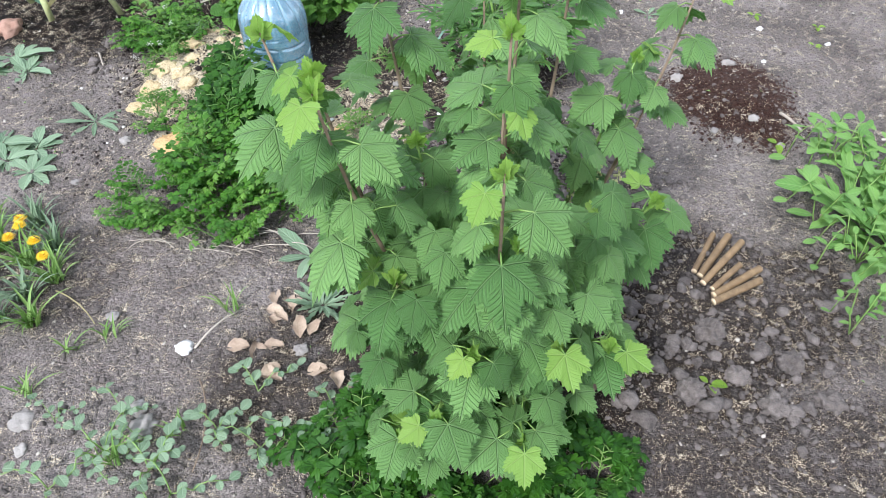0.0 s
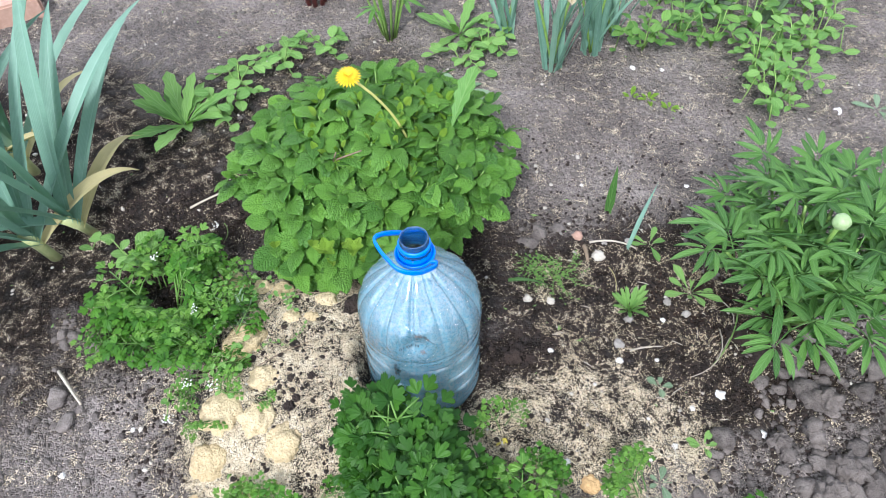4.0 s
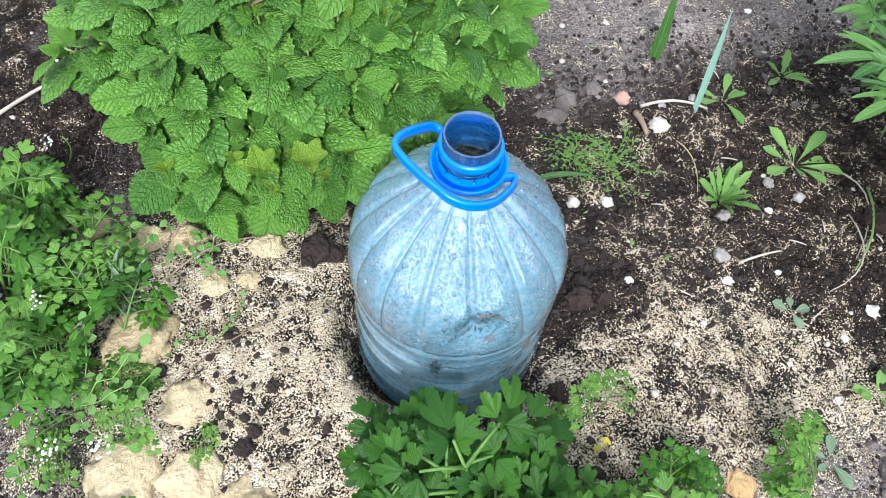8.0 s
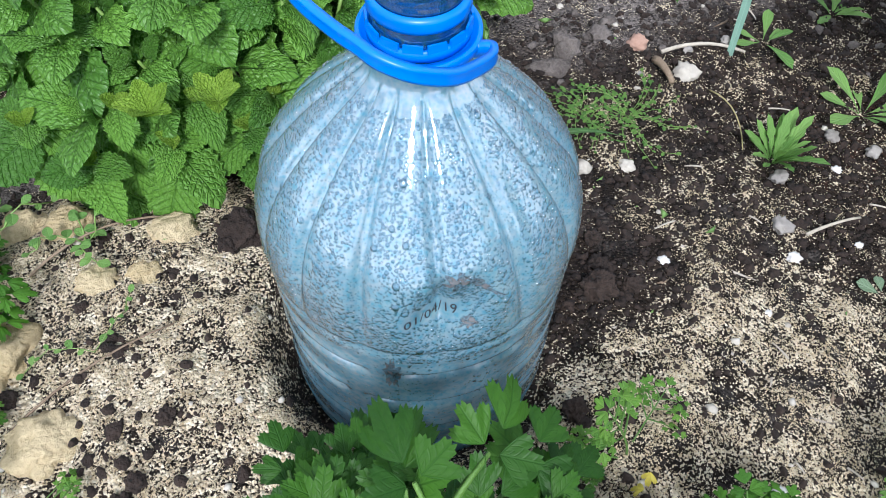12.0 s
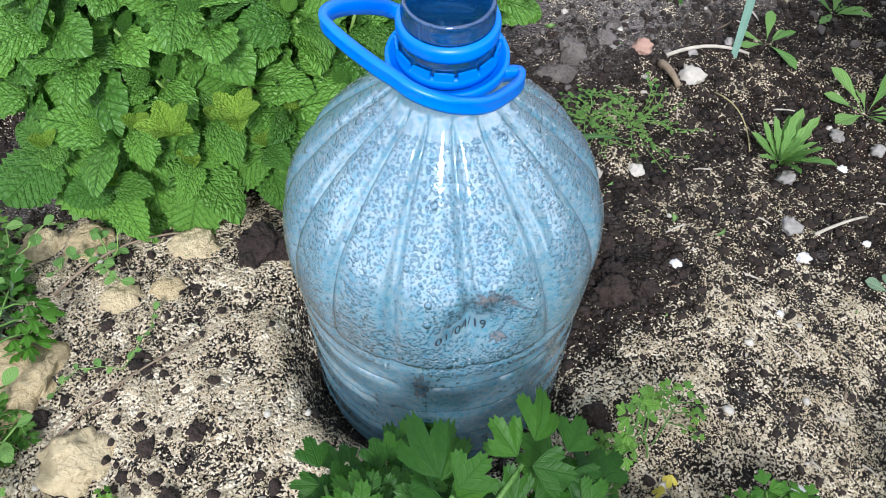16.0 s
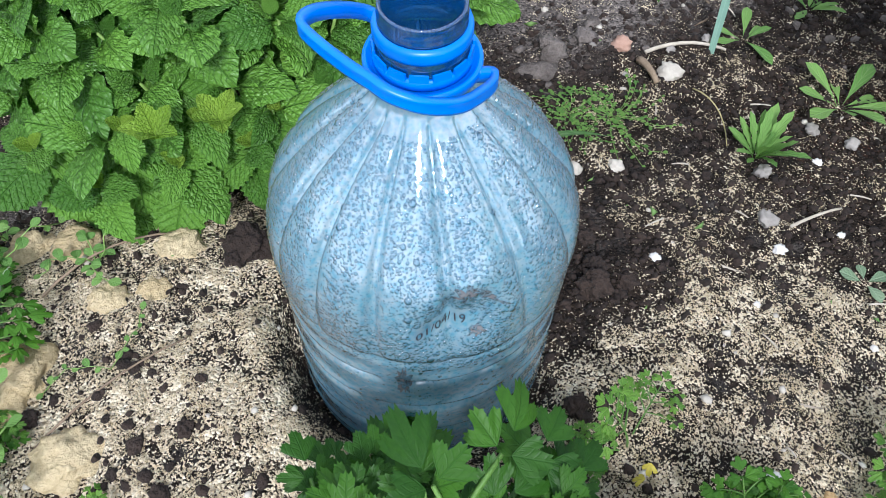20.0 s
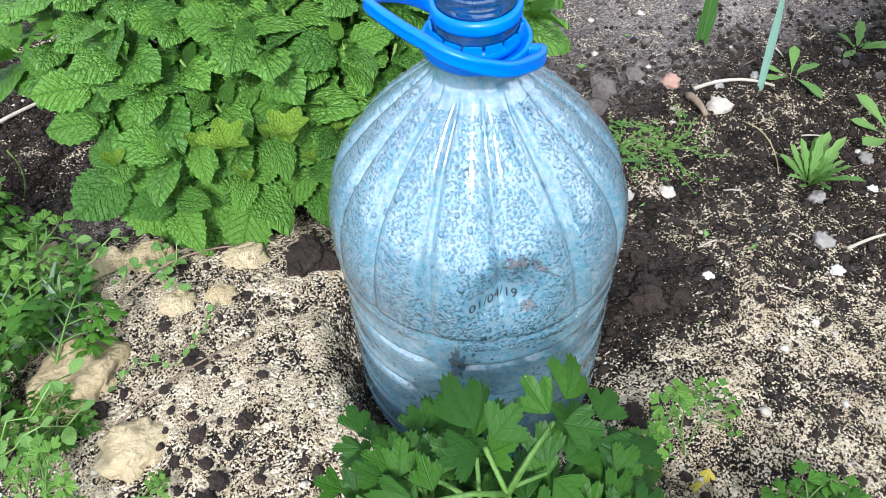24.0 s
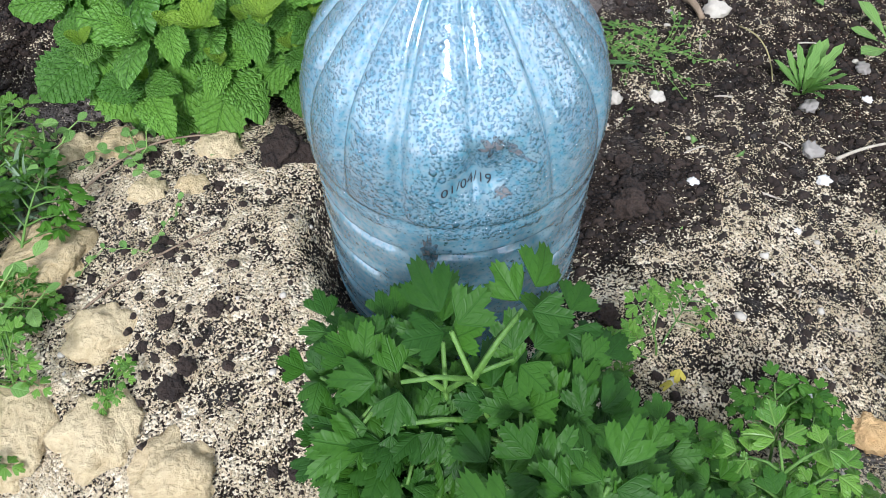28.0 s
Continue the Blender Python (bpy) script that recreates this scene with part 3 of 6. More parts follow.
def array_mesh(name, verts, faces, mat, smooth=False):
    """A mesh from computed arrays of vertices and of equal-sided faces."""
    me = bpy.data.meshes.new(name)
    k = faces.shape[1]
    me.vertices.add(len(verts))
    me.vertices.foreach_set("co", np.ascontiguousarray(verts, np.float32).ravel())
    me.loops.add(faces.size)
    me.loops.foreach_set("vertex_index", np.ascontiguousarray(faces, np.int32).ravel())
    me.polygons.add(len(faces))
    me.polygons.foreach_set("loop_start", np.arange(0, faces.size, k, dtype=np.int32))
    me.update(calc_edges=True)
    if smooth:
        me.shade_smooth()
    me.materials.append(mat)
    return me


me = array_mesh("ground", np.stack([gx.ravel(), gy.ravel(), gz.ravel()], 1), quads, soil_mat, True)
for zone, fn in (("sawdust", sawdust_of), ("damp", damp_and_dark_of), ("peat", peat_of)):
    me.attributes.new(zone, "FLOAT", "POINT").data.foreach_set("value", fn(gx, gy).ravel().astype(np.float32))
tagged(new("ground", me), "dry grey-brown garden soil with crumbs and damp patches", "ground", kind="structure")


def scatter(name, label, count, area, weight, sizes, base, mat, flat=0.7, sink=0.3, stretch=0.0):
    """Many small lumps strewn over the ground where weight is high, in one mesh."""
    x0, y0, x1, y1 = area
    px, py = rng.uniform(x0, x1, count * 12), rng.uniform(y0, y1, count * 12)
    keep = rng.random(count * 12) < weight(px, py)
    px, py = px[keep][:count], py[keep][:count]
    n = len(px)
    sz = sizes[0] + (sizes[1] - sizes[0]) * rng.random(n) ** 3
    bv, bf = base
    verts = bv[None] * (1 + (0.2 if 5 < len(bv) < 20 else 0.13) * rng.standard_normal((n, len(bv), 1)).clip(-1.6, 1.6)) * sz[:, None, None]
    for _ in range(3):
        way = rng.standard_normal((n, 1, 3))
        verts = verts * (1 + 0.15 * np.sin(2.2 * (bv[None] * way).sum(-1, keepdims=True) + rng.uniform(0, 6.28, (n, 1, 1))))
    verts = verts * rng.uniform(0.7, 1.25, (n, 1, 3))
    verts[:, :, 2] *= flat
    if stretch:
        verts[:, :, 0] *= 1 + stretch * rng.random((n, 1))
    a = rng.uniform(0, 6.283, n)
    ca, sn = np.cos(a)[:, None], np.sin(a)[:, None]
    vx, vy = verts[:, :, 0] * ca - verts[:, :, 1] * sn, verts[:, :, 0] * sn + verts[:, :, 1] * ca
    z = height(px, py) + sz * flat * (1 - 2 * sink)
    out_v = np.stack([vx + px[:, None], vy + py[:, None], verts[:, :, 2] + z[:, None]], -1).reshape(-1, 3)
    out_f = (bf[None] + (np.arange(n) * len(bv))[:, None, None]).reshape(-1, 3)
    return tagged(new(name, array_mesh(name, out_v, out_f, mat, False)), label, "soil", kind="stuff")


def dark_or_strewn(x, y):
    return np.clip(np.maximum(2.2 * sawdust_of(x, y), 1.15 * damp_and_dark_of(x, y) * (x < 0.48)), 0, 1)


def strewn_grains(x, y):
    w = sawdust_of(x, y)
    return (w + 1.1 * (fbm(x, y, 45.0, 2) - 0.5) + 0.7 * (fbm(x, y, 15.0, 2) - 0.5) - 0.14) * 1.5 * (w > 0.08)


TET = (np.array([[-1, -0.5, -0.3], [1, -0.4, -0.2], [0.1, 0.8, -0.3], [0, 0, 0.7]]), np.array([[0, 2, 1], [0, 1, 3], [1, 2, 3], [2, 0, 3]]))
FIELD = (-1.5, -1.5, 1.8, 1.6)
NEAR = (-0.5, -0.5, 0.75, 0.5)
scatter("soil_crumbs", "small grey-brown crumbs of dry soil", 24000, FIELD, lambda x, y: (0.12 + 0.5 * cloddy(x, y)) * (1 - dark_or_strewn(x, y)), (0.0014, 0.007), ICO1, clod_mat)
scatter("soil_crumbs", "small dark crumbs of damp soil", 26000, NEAR, lambda x, y: (0.03 + 0.6 * damp_and_dark_of(x, y)) * (1 - 0.96 * np.clip(1.9 * sawdust_of(x, y), 0, 1)), (0.0007, 0.004), ICO1, dark_clod_mat)
scatter("soil_clods", "knobbly grey clods of dug soil", 3600, FIELD, lambda x, y: np.clip(cloddy(x, y) - 0.27, 0, 1) * (1 - dark_or_strewn(x, y)), (0.003, 0.017), ICO2, clod_mat, 0.7, 0.35)
scatter("soil_clods", "dark moist lumps among the sawdust", 800, (-0.4, -0.35, 0.4, 0.3), lambda x, y: (0.25 + sawdust_of(x, y)) * (fbm(x, y, 16.0, 2) > 0.53), (0.0008, 0.0048), ICO2, dark_clod_mat, 0.6, 0.35)
scatter("peat_crumbs", "dark red-brown peat crumbs in a small heap", 5000, (0.9, -0.45, 1.45, 0.2), lambda x, y: peat_of(x, y), (0.001, 0.0045), ICO1, peat_mat)
scatter("grit", "pale grit scattered on the soil", 3200, FIELD, lambda x, y: 0.2 + 0.0 * x, (0.0009, 0.0045), ICO1, pale_stone_mat)
scatter("sawdust_grains", "cream sawdust strewn round the bottle", 210000, (-0.45, -0.42, 0.55, 0.35), strewn_grains, (0.0003, 0.001), TET, sawdust_mat, 0.8, 0.25, 0.6)
scatter("plant_litter", "short bits of pale straw and wood strewn on the soil", 1500, FIELD, lambda x, y: 0.25 + 0.0 * x, (0.0008, 0.0024), TET, bleached_mat, 0.5, 0.1, 7.0)
scatter("plant_litter", "dark bits of rotted stems strewn on the soil", 1500, FIELD, lambda x, y: 0.25 + 0.0 * x, (0.0008, 0.0026), TET, bark_mat, 0.5, 0.1, 6.0)
scatter("sprouts", "tiny green weed sprouts on the soil", 900, FIELD, lambda x, y: (fbm(x, y, 4.0, 2) > 0.5) * 0.4, (0.0012, 0.0038), TET, weed_mat, 0.9, 0.0, 1.5)

# ---- the bottle ----
PROFILE = [(-0.012, 0.079), (-0.004, 0.0835), (0.006, 0.0852), (0.03, 0.0856), (0.06, 0.0854), (0.09, 0.0848), (0.12, 0.0845), (0.14, 0.0849), (0.16, 0.0861), (0.178, 0.0858), (0.19, 0.0845), (0.2, 0.0822),
           (0.215, 0.0759), (0.23, 0.0652), (0.245, 0.0523), (0.258, 0.039), (0.268, 0.0283), (0.275, 0.0225), (0.281, 0.0208), (0.2885, 0.0206)]
TOP = 0.2885


def smooth_radius(z):
    pz, pr = [p[0] for p in PROFILE], [p[1] for p in PROFILE]
    k = max(0, min(len(pz) - 2, int(np.searchsorted(pz, z)) - 1))
    t = (z - pz[k]) / (pz[k + 1] - pz[k])
    m0 = (pr[k + 1] - pr[max(k - 1, 0)]) / (pz[k + 1] - pz[max(k - 1, 0)])
    e = min(k + 2, len(pz) - 1)
    m1 = (pr[e] - pr[k]) / (pz[e] - pz[k])
    h = pz[k + 1] - pz[k]
    return (2 * t ** 3 - 3 * t * t + 1) * pr[k] + (t ** 3 - 2 * t * t + t) * h * m0 + (3 * t * t - 2 * t ** 3) * pr[k + 1] + (t ** 3 - t * t) * h * m1


DENT = (radians(-105), 0.192)
# pressed-in hoops: height, and the angle at which their breaks fall
HOOPS = [(0.018, 0.4), (0.056, 0.1), (0.093, 0.5), (0.13, 0.0)]


def bottle_radius(a, z):
    r = smooth_radius(z)
    for g, turn in HOOPS:
        # each hoop is broken into six pressed arcs that fade out at their ends
        arc = min(1.0, max(0.0, abs(math.sin(3 * a + 0.55 + turn)) * 2.4 - 0.25))
        slant = g + 0.002 * math.sin(a * 3 + turn)
        r -= 0.0042 * arc * math.exp(-((z - slant) / 0.0034) ** 2)
        r += 0.0011 * arc * math.exp(-((z - slant - 0.0075) / 0.004) ** 2)
    r -= 0.0016 * math.exp(-((z - 0.158) / 0.003) ** 2)
    if z > 0.15:
        w = min(1.0, (z - 0.15) / 0.05) * min(1.0, max(0.0, 0.275 - z) / 0.012)
        k = abs(math.cos(7 * a + FLUTE_TURN + 0.5 * math.sin(a * 2) + 4 * (z - 0.2)))
        r -= w * (0.0042 * k ** 26 + 0.0012 * k ** 4 - 0.0009)
    da = (a - DENT[0] + math.pi) % (2 * math.pi) - math.pi
    lean = z - DENT[1] - 0.02 * da
    r -= 0.0085 * math.exp(-((da / 0.22) ** 4) - (lean / 0.015) ** 2)
    r += 0.0022 * math.exp(-((da / 0.34) ** 2) - ((lean - 0.024) / 0.009) ** 2)
    r -= 0.0022 * math.exp(-(((a + 2.28) / 0.05) ** 2) - ((z - 0.196) / 0.035) ** 4)
    return r


FLUTE_TURN = 0.3
bottle = thing("water_bottle", "empty blue plastic water bottle fogged inside, standing in sawdust", "bottle", (BX, BY, 0))
s = Shape()
N, ZS = 384, [p for p in np.arange(-0.012, TOP + 0.0002, 0.0016)]
for z in ZS:
    for k in range(N):
        a = 2 * math.pi * k / N
        r = bottle_radius(a, z)
        s.v.append((r * math.cos(a), r * math.sin(a), z))
s.uv = [(0, 0)] * len(s.v)
for i in range(len(ZS) - 1):
    for k in range(N):
        b = (k + 1) % N
        s.f.append((i * N + k, i * N + b, (i + 1) * N + b, (i + 1) * N + k))
body = part("body", s.mesh("bottle_body", bottle_mat), bottle, label="ribbed blue body with fluted shoulder and beads of condensation")


def turned(rows, sides=64):
    s = Shape()
    for r, z in rows:
        for k in range(sides):
            a = 2 * math.pi * k / sides
            s.v.append((r * math.cos(a), r * math.sin(a), z))
    s.uv = [(0, 0)] * len(s.v)
    for i in range(len(rows) - 1):
        for k in range(sides):
            b = (k + 1) % sides
            s.f.append((i * sides + k, i * sides + b, (i + 1) * sides + b, (i + 1) * sides + k))
    return s


wall = [(0.0206, 0.288), (0.0202, 0.304)]
for z in (0.3135, 0.3165):
    wall += [(0.0184, z - 0.001), (0.0192, z), (0.0192, z + 0.0008), (0.0184, z + 0.0018)]
wall += [(0.0186, 0.3195), (0.0189, 0.3212), (0.0182, 0.322), (0.0171, 0.3212), (0.0168, 0.3), (0.0171, 0.2885)]
neck = part("neck", turned(wall).mesh("bottle_neck", neck_mat), bottle, label="open threaded neck of deeper clear blue")
part("neck_band", turned([(0.0202, 0.3055), (0.0213, 0.3058), (0.0216, 0.3075), (0.0216, 0.3105), (0.021, 0.3122), (0.0192, 0.3126)]).mesh("neck_band", handle_mat), bottle, label="bright blue raised band round the neck")
part("collar", turned([(0.0208, 0.2885), (0.0258, 0.2882), (0.0266, 0.2895), (0.0266, 0.2925), (0.026, 0.2936), (0.0244, 0.2936), (0.0236, 0.2915), (0.0208, 0.291)]).mesh("collar", handle_mat), bottle, label="bright blue ring round the neck")
ring = turned([(0.0206, 0.2925), (0.0222, 0.2927), (0.0224, 0.2955), (0.0222, 0.298), (0.0206, 0.2982), (0.0206, 0.2925)])
tamper = part("cap_ring", ring.mesh("cap_ring", handle_mat), bottle, label="broken-off blue cap ring")
tooth = Shape().add([(-0.0042, 0, 0), (0.0042, 0, 0), (0.004, 0.0004, 0.0034), (-0.004, 0.0004, 0.0034), (-0.0042, 0.0014, 0), (0.0042, 0.0014, 0), (0.004, 0.0014, 0.0034), (-0.004, 0.0014, 0.0034)], [(0, 1, 2, 3), (0, 3, 7, 4), (1, 5, 6, 2), (4, 7, 6, 5), (3, 2, 6, 7)]).mesh("ring_tooth", handle_mat, False)
for k in range(14):
    a = 2 * math.pi * (k + 0.3) / 14
    part("tooth", tooth, tamper, aim((0.0224 * math.cos(a), 0.0224 * math.sin(a), 0.2975), (-math.cos(a), -math.sin(a), 0)))
# carrying loop: a channelled band that leaves the collar at the back, swings wide and comes round the front
LOOP = [(-0.004, 0.0255, 0.29), (-0.01, 0.0345, 0.293), (-0.0255, 0.0275, 0.306), (-0.0405, 0.0195, 0.3155), (-0.0485, 0.0105, 0.3195), (-0.047, -0.0025, 0.32), (-0.041, -0.0185, 0.3185), (-0.0365, -0.0265, 0.317),
        (-0.0315, -0.0355, 0.315), (-0.021, -0.0425, 0.311), (-0.005, -0.0415, 0.3025), (0.0095, -0.0345, 0.2955), (0.0205, -0.0265, 0.29), (0.0235, -0.0205, 0.2885), (0.0165, -0.0185, 0.2895)]
pts = [Vector(p) for p in LOOP]
dense = []
for i in range(len(pts) - 1):
    p0, p1, p2, p3 = pts[max(i - 1, 0)], pts[i], pts[i + 1], pts[min(i + 2, len(pts) - 1)]
    for k in range(5):
        t = k / 5
        dense.append(0.5 * ((2 * p1) + (p2 - p0) * t + (2 * p0 - 5 * p1 + 4 * p2 - p3) * t * t + (3 * p1 - p0 - 3 * p2 + p3) * t ** 3))
dense.append(pts[-1])
s = Shape()
prof = [(-0.0012, -0.0026), (0.0012, -0.0026), (0.0014, -0.0014), (0.0007, 0.0), (0.0014, 0.0014), (0.0012, 0.0026), (-0.0012, 0.0026), (-0.0014, 0.0)]
for i, p in enumerate(dense):
    d = (dense[min(i + 1, len(dense) - 1)] - dense[max(i - 1, 0)]).normalized()
    side = d.cross(Vector((0, 0, 1))).normalized()
    up = side.cross(d)
    for a, b in prof:
        s.v.append(tuple(p + side * a * 1.3 + up * b * 1.28))
s.uv = [(0, 0)] * len(s.v)
for i in range(len(dense) - 1):
    for k in range(8):
        b = (k + 1) % 8
        s.f.append((i * 8 + k, i * 8 + b, (i + 1) * 8 + b, (i + 1) * 8 + k))
s.f += [tuple(range(8))[::-1], tuple(range(len(s.v) - 8, len(s.v)))]
part("handle", s.mesh("handle", handle_mat), bottle, label="bright blue plastic carrying loop")


def on_bottle(a, z, off=0.0):
    r = bottle_radius(a, z) + off
    return Vector((r * math.cos(a), r * math.sin(a), z))


def bottle_normal(a, z):
    e = on_bottle(a + 0.01, z) - on_bottle(a - 0.01, z)
    f = on_bottle(a, z + 0.001) - on_bottle(a, z - 0.001)
    return e.cross(f).normalized()


# beads of water: packed like honeycomb in bands, fine mist between, a few large ones
dome_v, dome_f = [(0, 0, 0.5)], []
for ring, h in ((0.55, 0.42), (0.87, 0.23), (1.0, 0.0)):
    for k in range(9):
        a = 2 * math.pi * k / 9
        dome_v.append((ring * math.cos(a), ring * math.sin(a), h))
for k in range(9):
    b = (k + 1) % 9
    dome_f += [(0, 1 + k, 1 + b)]
    for o in (0, 9):
        dome_f += [(1 + o + k, 10 + o + k, 10 + o + b), (1 + o + k, 10 + o + b, 1 + o + b)]
dome_v, dome_f = np.array(dome_v), np.array(dome_f)
drops_v, drops_f, taken = [], [], {}
count = 0
for trial in range(100000):
    a, z = u(0, 2 * math.pi), u(0.03, 0.268)
    if z < 0.15 and rng.random() > 0.1:
        continue
    if abs(z - 0.189) < 0.006 and abs(a - radians(249.5)) < 0.19:
        continue
    if math.sin(a) > 0.55 and rng.random() > 0.2:
        continue
    flute = abs(math.cos(7 * a + FLUTE_TURN + 0.5 * math.sin(a * 2) + 4 * (z - 0.2)))
    field = float(value_noise(np.array(a * 5.1 + 3), np.array(z * 34))) + 0.25 * (z > 0.15) - 0.45 * flute ** 3
    if trial < 110:
        size = u(0.0013, 0.0021)
    elif field > 0.33:
        size = u(0.0005, 0.00115) if trial < 30000 else u(0.00035, 0.0006)
    else:
        size = u(0.00028, 0.00055)
        if rng.random() < 0.45:
            continue
    r = smooth_radius(z)
    cell = (int(a * r / 0.0025), int(z / 0.0025))
    near = [q for i in (-1, 0, 1) for j in (-1, 0, 1) for q in taken.get((cell[0] + i, cell[1] + j), ())]
    if any(((a - q[0]) * r) ** 2 + (z - q[1]) ** 2 < (0.86 * (size + q[2])) ** 2 for q in near):
        continue
    taken.setdefault(cell, []).append((a, z, size))
    nrm = bottle_normal(a, z)
    m = aim(on_bottle(a, z, 0.00005), Vector((0, 0, 1)) - nrm * nrm.z, nrm, size)
    arr = np.array(m)
    v = dome_v * (1, 1 + 0.25 * rng.random(), 1)
    drops_v.append(v @ arr[:3, :3].T + arr[:3, 3])
    drops_f.append(dome_f + count * len(dome_v))
    count += 1
part("condensation", array_mesh("condensation", np.concatenate(drops_v), np.concatenate(drops_f), drop_mat, True), bottle, label="beads of water")


def smear(outline, name, mat, label):
    """A thin film of dirt on the bottle, given as a centre, half sizes and a lean."""
    a0, z0, ha, hz, lean = outline
    s = Shape()
    verts, faces = [tuple(on_bottle(a0, z0, 0.0007))], []
    n = 36
    for ring in (0.5, 1.0):
        for k in range(n):
            t = 2 * math.pi * k / n
            w = ring * (1 + 0.9 * noise.noise(Vector((3 * math.cos(t), 3 * math.sin(t), a0 * 7))))
            da, dz = ha * w * math.cos(t), hz * w * math.sin(t)
            verts.append(tuple(on_bottle(a0 + da, z0 + dz + lean * da * 0.08, 0.0007)))
    for k in range(n):
        b = (k + 1) % n
        faces += [(0, 1 + k, 1 + b), (1 + k, 1 + n + k, 1 + n + b, 1 + b)]
    part("mud_smear", s.add(verts, faces).mesh(name, mat), bottle, label=label)


smear((radians(-102), 0.2135, 0.06, 0.0048, 0.1), "smear_dark", mud_mat, "dark grey smear above the date")
smear((radians(-94), 0.209, 0.09, 0.0024, -0.9), "smear_edge", mud_mat, "dark grey smear along the dent")
smear((radians(-98), 0.183, 0.045, 0.003, 0.1), "smear_low", mud_mat, "dark grey smear below the date")
smear((radians(-131), 0.197, 0.026, 0.032, 0.0), "smear_streak", mud_mat, "grey vertical streak")
smear((radians(-124), 0.135, 0.05, 0.016, 0.0), "smear_tan", mud_mat, "brownish film below the streak")
text = bpy.data.curves.new("date", "FONT")
text.body, text.size, text.align_x, text.align_y = "01/04/19", 0.0098, "CENTER", "CENTER"
text.extrude = 0.0
holder = bpy.data.objects.new("date_outline", text)
scene.collection.objects.link(holder)
flat = bpy.data.meshes.new_from_object(holder.evaluated_get(bpy.context.evaluated_depsgraph_get()))
bpy.data.objects.remove(holder)
for v in flat.vertices:
    v.co = on_bottle(radians(-110.5) + v.co.x * 0.74 / 0.081, 0.1888 + 0.8 * v.co.y + 0.07 * v.co.x, 0.0012)
flat.materials.append(ink_mat)
part("date_print", flat, bottle, label="printed date in thin black figures")

# ---- plant builders ----
LOBES = [(-106, 0.52), (-50, 0.8), (0, 1.0), (50, 0.8), (106, 0.52)]
currant_leaves = [palm(1.0, LOBES, 140, 0.46, 58, 0.07, d, p, 1.3, 50).mesh("currant_leaf", currant_mat) for d, p in ((0.28, 0.1), (0.45, 0.14), (0.15, 0.08), (0.6, 0.12))]
currant_young = [palm(1.0, LOBES, 140, 0.46, 58, 0.06, d, 0.18, 1.25, 46).mesh("young_currant_leaf", currant_tip_mat) for d in (0.1, -0.2)]
balm_leaves = [ovate(1.0, w, 18, 0.075, f, d, 0.42, wv, dm).mesh("balm_leaf", balm_mat) for w, f, d, wv, dm in ((0.84, 0.3, 0.4, 0.03, 0.2), (0.74, 0.45, 0.6, 0.04, 0.12), (0.9, 0.15, 0.1, 0.04, 0.16), (0.8, 0.3, 0.9, 0.02, 0.22))]
balm_young = [ovate(1.0, w, 12, 0.07, 0.35, d, 0.42).mesh("young_balm_leaf", balm_tip_mat) for w, d in ((0.7, -0.1), (0.66, 0.3))]
rosette_leaves = {}


def sprig(mat, light, groups=3, leafiness=1.0):
    """A parsley leaf: a stalk and toothed leaflets in threes, one unit high."""
    s, stalk = Shape(), Shape()
    lean = Vector((u(-0.1, 0.1), 0.0, 0))
    top = Vector((0, 0.25, 0.8)) + lean
    spine = bend((0, 0, 0), top, (0, -0.06, 0.03), 6)
    stalk.join(tube(spine, [0.014 - 0.0013 * i for i in range(7)], 5), Matrix.Identity(4))

    def trefoil(at, d, size):
        d = Vector(d).normalized()
        for turn, k in ((0, 1.0), (74, 0.92), (-74, 0.92)):
            q = Matrix.Rotation(radians(turn + u(-8, 8)), 3, Vector((0, -0.4, 1)).normalized()) @ d
            q.z += u(-0.25, 0.2)
            lf = palm(size * k * u(0.85, 1.1), [(-36, 0.84), (0, 1.0), (36, 0.84)], 60, 0.32, 31, 0.05, u(-0.2, 0.8), u(-0.05, 0.14), 3.4, 21.5)
            s.join(lf, aim(Vector(at) + q * (0.06 if turn == 0 else 0.022), q, (u(-0.3, 0.3), -0.35 + u(-0.3, 0.3), 1)))

    trefoil(spine[-1], (lean.x, 0.5, 0.55), 0.135 * leafiness)
    for g in range(groups - 1):
        base = spine[5 - g] if g < 4 else spine[2]
        for side in (-1, 1):
            d = Vector((side * 0.9, 0.3, 0.35 + u(-0.2, 0.2)))
            tip = Vector(base) + d.normalized() * u(0.15, 0.22) * (1 + 0.35 * g)
            stalk.join(tube([base, Vector(base).lerp(tip, 0.5) + Vector((0, 0, 0.02)), tip], [0.01, 0.008, 0.006], 4), Matrix.Identity(4))
            trefoil(tip, d, u(0.105, 0.14) * leafiness)
            if g or u(0, 1) < 0.5:
                trefoil(Vector(base).lerp(tip, 0.55), d + Vector((0, 0.3, 0.3)), u(0.095, 0.12) * leafiness)
    return s.mesh("parsley_leaflets", mat), stalk.mesh("parsley_stalk", light)


parsley_kinds = [sprig(parsley_mid_mat, parsley_stalk_mat, 5, 0.92) for _ in range(5)] + [sprig(parsley_light_mat, parsley_stalk_mat, 4, 0.85) for _ in range(3)]
tall_kinds = [sprig(parsley_mat, parsley_stalk_mat, 5, 0.82) for _ in range(5)]
small_kinds = [sprig(parsley_mat, stem_mat, 4, 1.4) for _ in range(4)]


